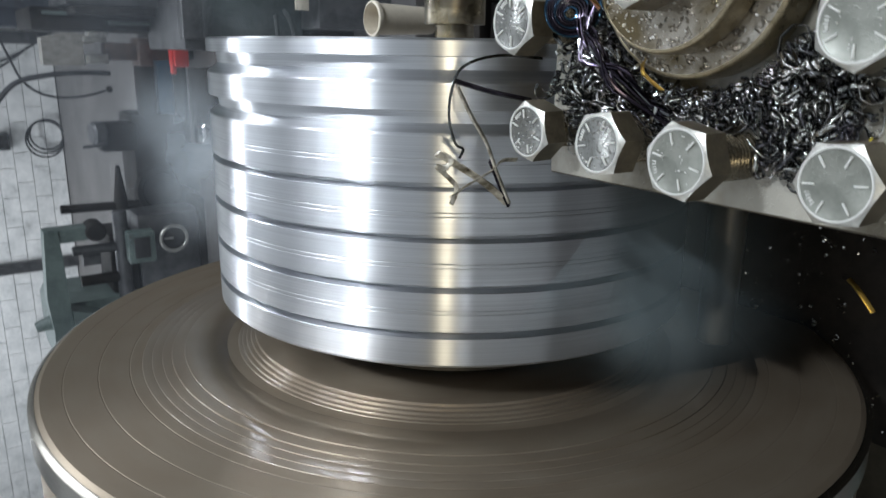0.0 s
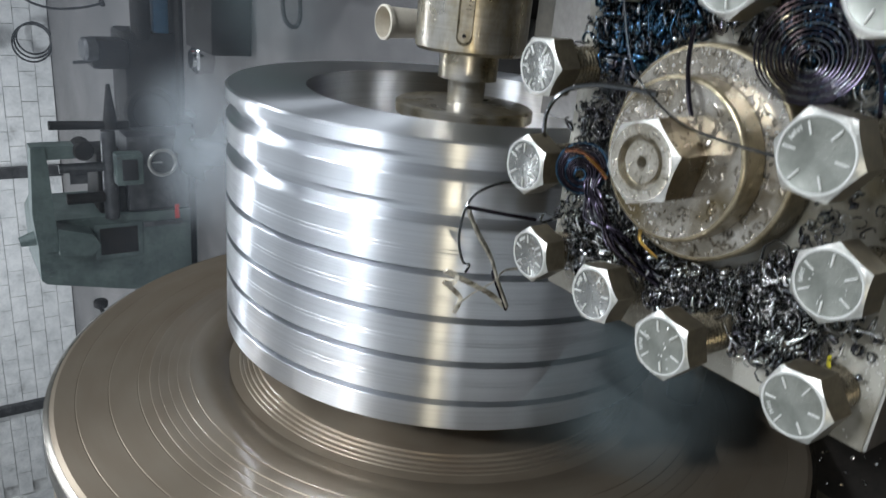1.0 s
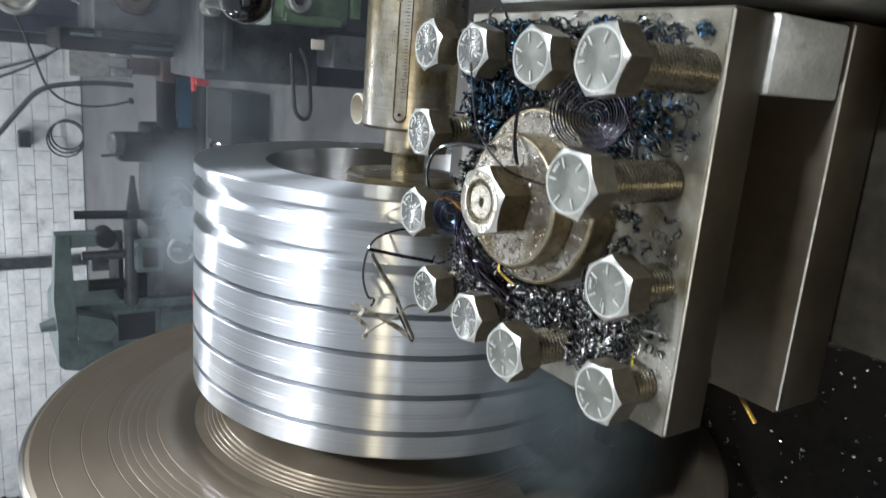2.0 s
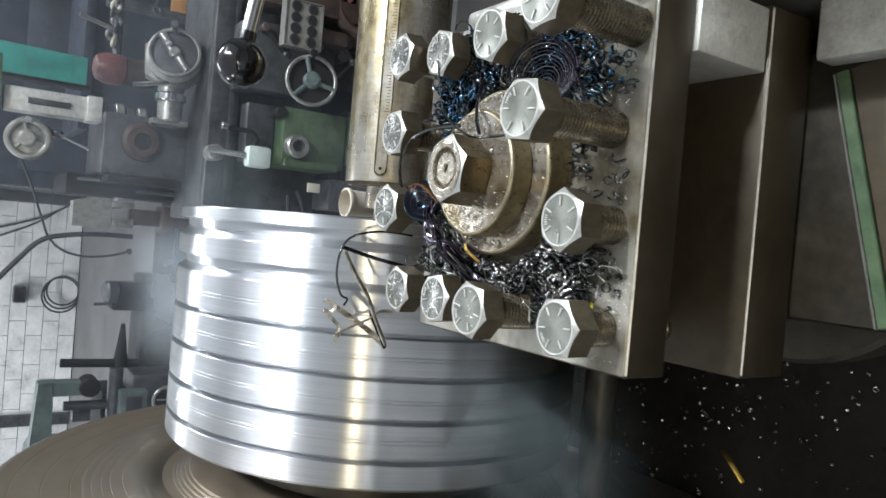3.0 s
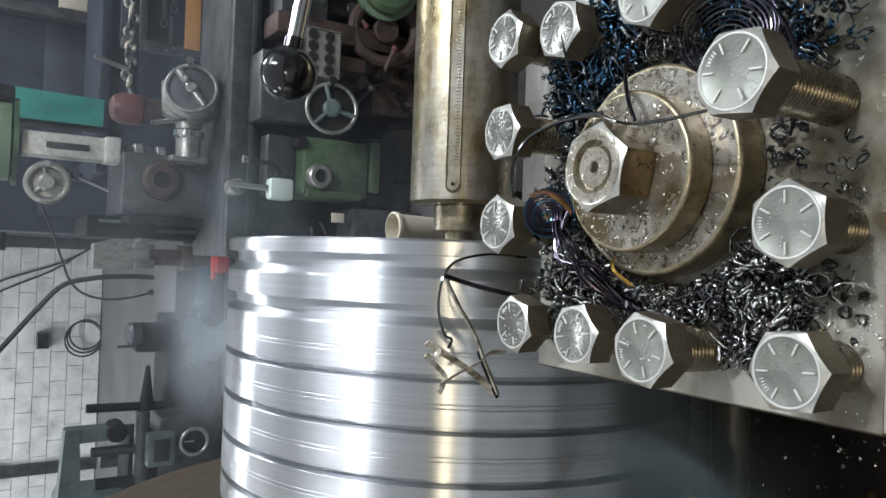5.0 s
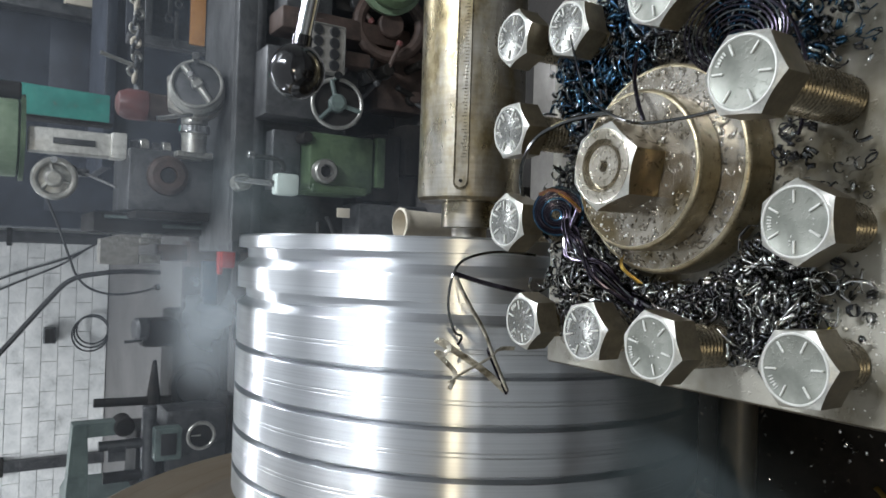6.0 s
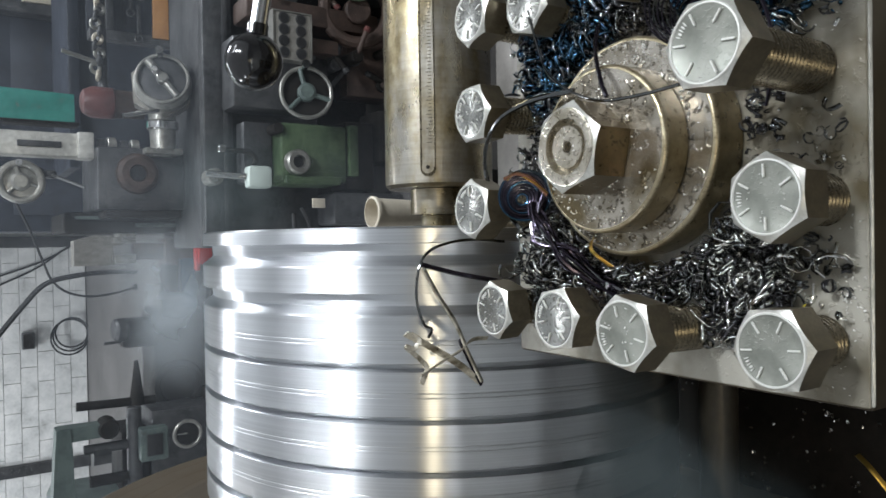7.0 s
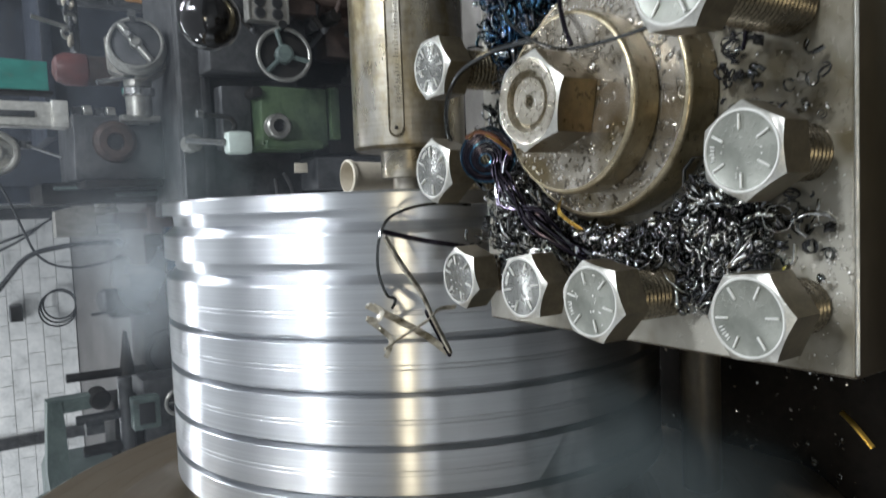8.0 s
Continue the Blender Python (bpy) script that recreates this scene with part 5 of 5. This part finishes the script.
part("column_panel", box((-1.87, 4.485, 0.4), (-1.68, 4.499, 0.64), 0.006), DARK_IRON, mill)
part("panel_frame", box((-1.9, 4.488, 0.37), (-1.655, 4.4985, 0.67), 0.004), GREEN_GREY, mill)
part("column_strip", box((-1.7, 4.486, 0.1), (-1.665, 4.499, 0.36), 0.004), IRON, mill)
part("overarm", slab([(-1.09, 1.005), (-1.09, 0.93), (-1.22, 0.92), (-1.6, 0.905), (-1.75, 0.9), (-1.75, 1.01), (-1.5, 1.03)], 4.35, 4.49), GREEN_GREY, mill, "long grey-green overarm")
part("arm_drop", slab([(-1.085, 0.99), (-1.17, 0.95), (-1.165, 0.76), (-1.12, 0.72), (-1.085, 0.74)], 4.36, 4.48), GREEN_GREY, mill)
part("arm_knuckle", rod((-1.12, 4.34, 0.72), (-1.12, 4.5, 0.72), 0.06, seg=24, bevel=0.01), DARK_IRON, mill)
part("arm_foot", slab([(-1.6, 0.9), (-1.78, 0.9), (-1.8, 0.72), (-1.74, 0.66), (-1.66, 0.7)], 4.33, 4.49), GREEN_GREY, mill)
part("body", box((-1.6, 4.52, 0.0), (-1.08, 5.0, 0.44), 0.02), IRON, mill, "dark machine body")
part("spindle_block", box((-1.6, 4.55, 0.44), (-1.2, 4.95, 0.62), 0.02), DARK_IRON, mill)
part("arbor", rod((-1.02, 4.45, 0.56), (-1.6, 4.45, 0.56), 0.045, seg=22, bevel=0.006), IRON, mill)
part("arbor_nut", prism((-1.3, 4.45, 0.7), (0, 0, 1), 0, 6, 0.06, 0.1), IRON, mill)
part("link_rod", rod((-1.25, 4.45, 0.6), (-1.25, 4.45, 0.85), 0.03, seg=16), IRON, mill)
part("link_rod", rod((-1.45, 4.45, 0.6), (-1.45, 4.45, 0.82), 0.035, seg=16), DARK_IRON, mill)
part("window_frame", box((-1.345, 4.3, 0.385), (-1.14, 4.4, 0.55), 0.012), GREEN_GREY, mill)
part("window_pane", box((-1.31, 4.29, 0.42), (-1.175, 4.299, 0.515), 0.004), BLACK, mill)
part("gauge_ring", torus((-1.207, 4.3, 0.27), (0, 1, 0), 0.082, 0.012, 40, 10), LIGHT_IRON, mill, "round sight gauge with a pale ring")
part("gauge_face", rod((-1.207, 4.31, 0.27), (-1.207, 4.35, 0.27), 0.078, seg=36), DARK_IRON, mill)
part("gauge_needle", box((-1.21, 4.303, 0.27), (-1.2, 4.309, 0.33), 0.001), LIGHT_IRON, mill)
part("feed_arm", rod((-0.99, 4.5, 0.88), (-1.0, 4.5, 0.42), 0.028, seg=16), DARK_IRON, mill)
part("feed_spike", rod((-0.74, 4.5, 0.53), (-1.02, 4.5, 0.53), 0.012, 0.05, seg=16), DARK_IRON, mill)
part("knob", rod((-2.15, 4.4, 0.68), (-2.2, 4.4, 0.68), 0.045, seg=20, bevel=0.008), DARK_IRON, mill)
part("knob_pin", rod((-2.2, 4.4, 0.68), (-2.25, 4.4, 0.67), 0.014, seg=12), DARK_IRON, mill)
part("side_lug", rod((-1.7, 4.5, 1.0), (-1.72, 4.5, 1.1), 0.05, 0.03, seg=18), GREEN_GREY, mill)
part("red_tag", box((-1.66, 4.49, 0.12), (-1.56, 4.499, 0.15), 0.002), RED, mill, "small red tag")
part("plinth", box((-2.15, 4.5, 0.0), (-1.0, 5.2, 0.05), 0.005), DARK_IRON, mill)

shaper = thing("drilling_machine", "dark drilling machine with a cylindrical column", "drilling machine", (-0.6, 5.0, 0.0))
part("column", rod((-0.0, 4.85, 0.235), (-0.5, 4.85, 0.235), 0.065, seg=24), DARK_IRON, shaper)
part("column", box((-0.5, 4.82, 0.06), (0.0, 4.95, 0.16), 0.01), BLUE, shaper)
part("body", box((-1.16, 4.8, 0.0), (-0.45, 5.2, 0.36), 0.03), DARK_IRON, shaper, "bulky dark gear case")
part("rim_teeth", torus((-0.98, 4.8, 0.2), (0, 1, 0), 0.15, 0.03, 32, 6), DARK_IRON, shaper)
part("head_block", box((-0.69, 4.75, 0.33), (-0.5, 4.95, 0.57), 0.03), DARK_IRON, shaper)
part("motor_end", revolve((-0.56, 4.75, 0.55), (0.0, -0.2, 1), [(0, 0), (0, 0.075), (0.06, 0.075), (0.075, 0.06), (0.075, 0)], 30), IRON, shaper)
part("pointer", rod((-0.64, 4.75, 0.57), (-0.645, 4.74, 0.68), 0.01, seg=10), IRON, shaper)
part("base", box((-1.2, 4.7, 0.0), (0.05, 5.25, 0.03), 0.005), DARK_IRON, shaper)
jar = thing("metal_canister", "shiny metal canister on the floor", "canister", (-0.53, 4.15, 0.0))
part("can", revolve((-0.53, 4.15, 0.0), (0, 0, 1), [(0, 0), (0, 0.09), (0.09, 0.09), (0.1, 0.08), (0.1, 0)], 30), CHROME, jar)
part("lid", revolve((-0.53, 4.15, 0.101), (0, 0, 1), [(0, 0), (0, 0.06), (0.02, 0.055), (0.02, 0)], 30), CHROME, jar)
solo("dark_crate", box((-0.42, 3.45, 0.0), (-0.12, 3.9, 0.22), 0.01), DARK_IRON, "dark steel crate on the floor", "crate", (-0.27, 3.7, 0))
cup = thing("cream_cup", "cream plastic cup on a bracket behind the work", "cup", (0.027, 0.3, 0.97))
part("wall", revolve((0.027, 0.3, 0.97), (0, 0, 1), [(0, 0), (0, 0.015), (0.074, 0.0175), (0.075, 0.0195), (0.079, 0.0195), (0.08, 0.017), (0.006, 0.0135), (0.006, 0)], 40), CREAM, cup)
stand = thing("rear_bracket", "dark iron bracket on the rear way", "bracket", (0.06, 0.24, 0.856))
part("foot", box((0.02, 0.18, 0.856), (0.1, 0.255, 0.87), 0.003), DARK_IRON, stand)
part("upright", box((0.045, 0.205, 0.8705), (0.075, 0.23, 0.952), 0.003), DARK_IRON, stand)
part("shelf", box((0.005, 0.205, 0.9525), (0.09, 0.335, 0.9695), 0.003), DARK_IRON, stand)

loop = tube([(0.1, 2.0, 0.46), (-0.02, 2.0, 0.45), (-0.1, 2.0, 0.44), (-0.13, 2.0, 0.41), (-0.11, 2.0, 0.385), (-0.04, 2.0, 0.385), (0.06, 2.0, 0.4), (0.12, 2.02, 0.42)], 0.008, 8)
solo("hose_loop", loop, BLACK, "loop of black hose hanging off the second lathe", "hose", (0.1, 2.0, 0.45))

# ======== overhead lamp housings, added fill lamps included ===
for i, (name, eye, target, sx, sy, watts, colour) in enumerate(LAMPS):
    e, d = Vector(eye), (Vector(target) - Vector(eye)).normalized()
    fit_ = thing("roof_window" if name == "roof_light" else "ceiling_lamp" if i < len(LAMPS) - 1 else "work_lamp", "wide fill panel added above the machines, out of view" if name == "roof_light" else "overhead lamp housing, unseen; most hold an added fill light" if i < len(LAMPS) - 1 else "warm machine work lamp on an arm", "lamp", e)
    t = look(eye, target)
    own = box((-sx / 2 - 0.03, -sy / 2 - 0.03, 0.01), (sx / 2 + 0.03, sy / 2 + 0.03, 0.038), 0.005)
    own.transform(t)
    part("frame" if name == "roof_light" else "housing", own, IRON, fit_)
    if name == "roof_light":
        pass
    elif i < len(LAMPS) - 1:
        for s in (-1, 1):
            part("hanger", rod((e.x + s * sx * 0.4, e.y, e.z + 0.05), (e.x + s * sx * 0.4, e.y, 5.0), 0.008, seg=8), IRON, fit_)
    else:
        part("arm", rod(e + Vector((0, 0, 0.06)), (e.x, e.y, 5.0), 0.02, seg=12), IRON, fit_)

# ======== the far wall's blocks ========
BH, BL = 0.2, 0.4
own = box((0, 0, 0), (BL - 0.006, 0.06, BH - 0.006), 0.003, seg=1)
block_mesh = mesh_of("block", own, WALL_WHITE, smooth=False)
for k in range(9):
    for j in range(23):
        o = new("block", block_mesh)
        o.parent = wall_north
        o.location = (-8.2 + j * BL + (BL / 2 if k % 2 else 0), WALL_Y + 0.0 + rng.uniform(0, 0.006), 0.012 + k * BH)
upper = box((-11, WALL_Y + 0.005, 9 * BH + 0.005), (9, WALL_Y + 0.0595, 5))
part("upper_face", upper, WALL_WHITE, wall_north)
part("east_face", box((1.3, WALL_Y + 0.005, 0.0), (9, WALL_Y + 0.0595, 9 * BH + 0.004)), WALL_WHITE, wall_north)
part("west_face", box((-11, WALL_Y + 0.005, 0.0), (-8.25, WALL_Y + 0.0595, 9 * BH + 0.004)), WALL_WHITE, wall_north)
for x in (-2.95, -6.6, 0.07):
    p = thing("wall_conduit", "dark vertical duct on the white wall", "duct", (x, WALL_Y - 0.06, 0), group="wall ducts")
    part("duct", box((x - 0.075, WALL_Y - 0.1, 0.0), (x + 0.075, WALL_Y - 0.002, 4.9), 0.01), IRON, p)
    part("strap", box((x - 0.12, WALL_Y - 0.11, 1.2), (x + 0.12, WALL_Y - 0.001, 1.26), 0.004), DARK_IRON, p)


# ======== smoke from the cut, and haze over the background ===
WISPS = []


def smoke(centre, half_x, half_y, material, sheets, gap, drift, lean=0.0):
    """A puff of thin sheets that face the operator, and its drift in metres over the clip."""
    ob = thing("smoke_puff", "thin blue-grey sheets: cutting smoke by the work, added haze behind it", "smoke", centre, group="cutting smoke")
    toward = (Vector((0.0, -0.49, 1.47)) - Vector(centre)).normalized()
    side = Vector((1, 0, 0))
    side = (side - toward * side.dot(toward)).normalized()
    up = toward.cross(side)
    for k in range(sheets):
        own = bmesh.new()
        bmesh.ops.create_grid(own, x_segments=12, y_segments=12, size=1)
        for v in own.verts:
            x, y = v.co.x, v.co.y
            v.co = Vector((x * half_x, y * half_y, 0.12 * min(half_x, half_y) * math.sin(2.1 * x + 1.3 * k) * math.cos(1.7 * y + k)))
        me = mesh_of("wisp", own, material)
        o = new("wisp", me)
        o.parent = ob
        m = Matrix((side, up, toward)).transposed().to_4x4()
        o.matrix_basis = Matrix.Translation(toward * gap * (k - sheets / 2)) @ m @ Matrix.Rotation(lean + 0.5 * k, 4, "Z")
    WISPS.append((ob, Vector(centre), Vector(drift)))


smoke((-0.085, 0.2, 1.29), 0.1, 0.055, SMOKE, 2, 0.03, (0.03, 0.01, 0.02))
smoke((0.03, 0.25, 1.22), 0.09, 0.07, SMOKE_THIN, 2, 0.04, (0.02, 0.01, 0.04), 0.3)
smoke((-0.1, -0.2, 1.17), 0.07, 0.04, SMOKE_THIN, 3, 0.012, (-0.02, 0.0, 0.012), 0.2)
smoke((-0.15, -0.195, 1.15), 0.11, 0.055, SMOKE_THIN, 4, 0.012, (-0.03, -0.02, 0.0), 0.4)
# Wide haze added to lift the dark tones of the background.
smoke((-0.1, 1.2, 1.0), 1.6, 1.0, ADDED_HAZE, 2, 0.1, (0.05, 0.0, 0.06))


# ======== what moves ========
def motions():
    turns = 1.6
    for ob in (work, chuck, centre):
        x, y, z = ob.location
        walk(ob, [(i * 0.125, pose(x, y, z, 360 * turns * i * 0.125, 0, 0)) for i in range(65)])
    for k, (ob, at, drift) in enumerate(WISPS):
        rows = []
        for i in range(9):
            q = at + drift * (i / 8 - 0.5) + Vector((0.012 * math.sin(i * 1.1 + k), 0, 0.008 * math.cos(i * 0.9 + 2 * k)))
            rows.append((float(i), pose(q.x, q.y, q.z, 3 * math.sin(i * 0.7 + k), 4 * math.sin(i * 0.5 + k), 0)))
        walk(ob, rows)


motions()
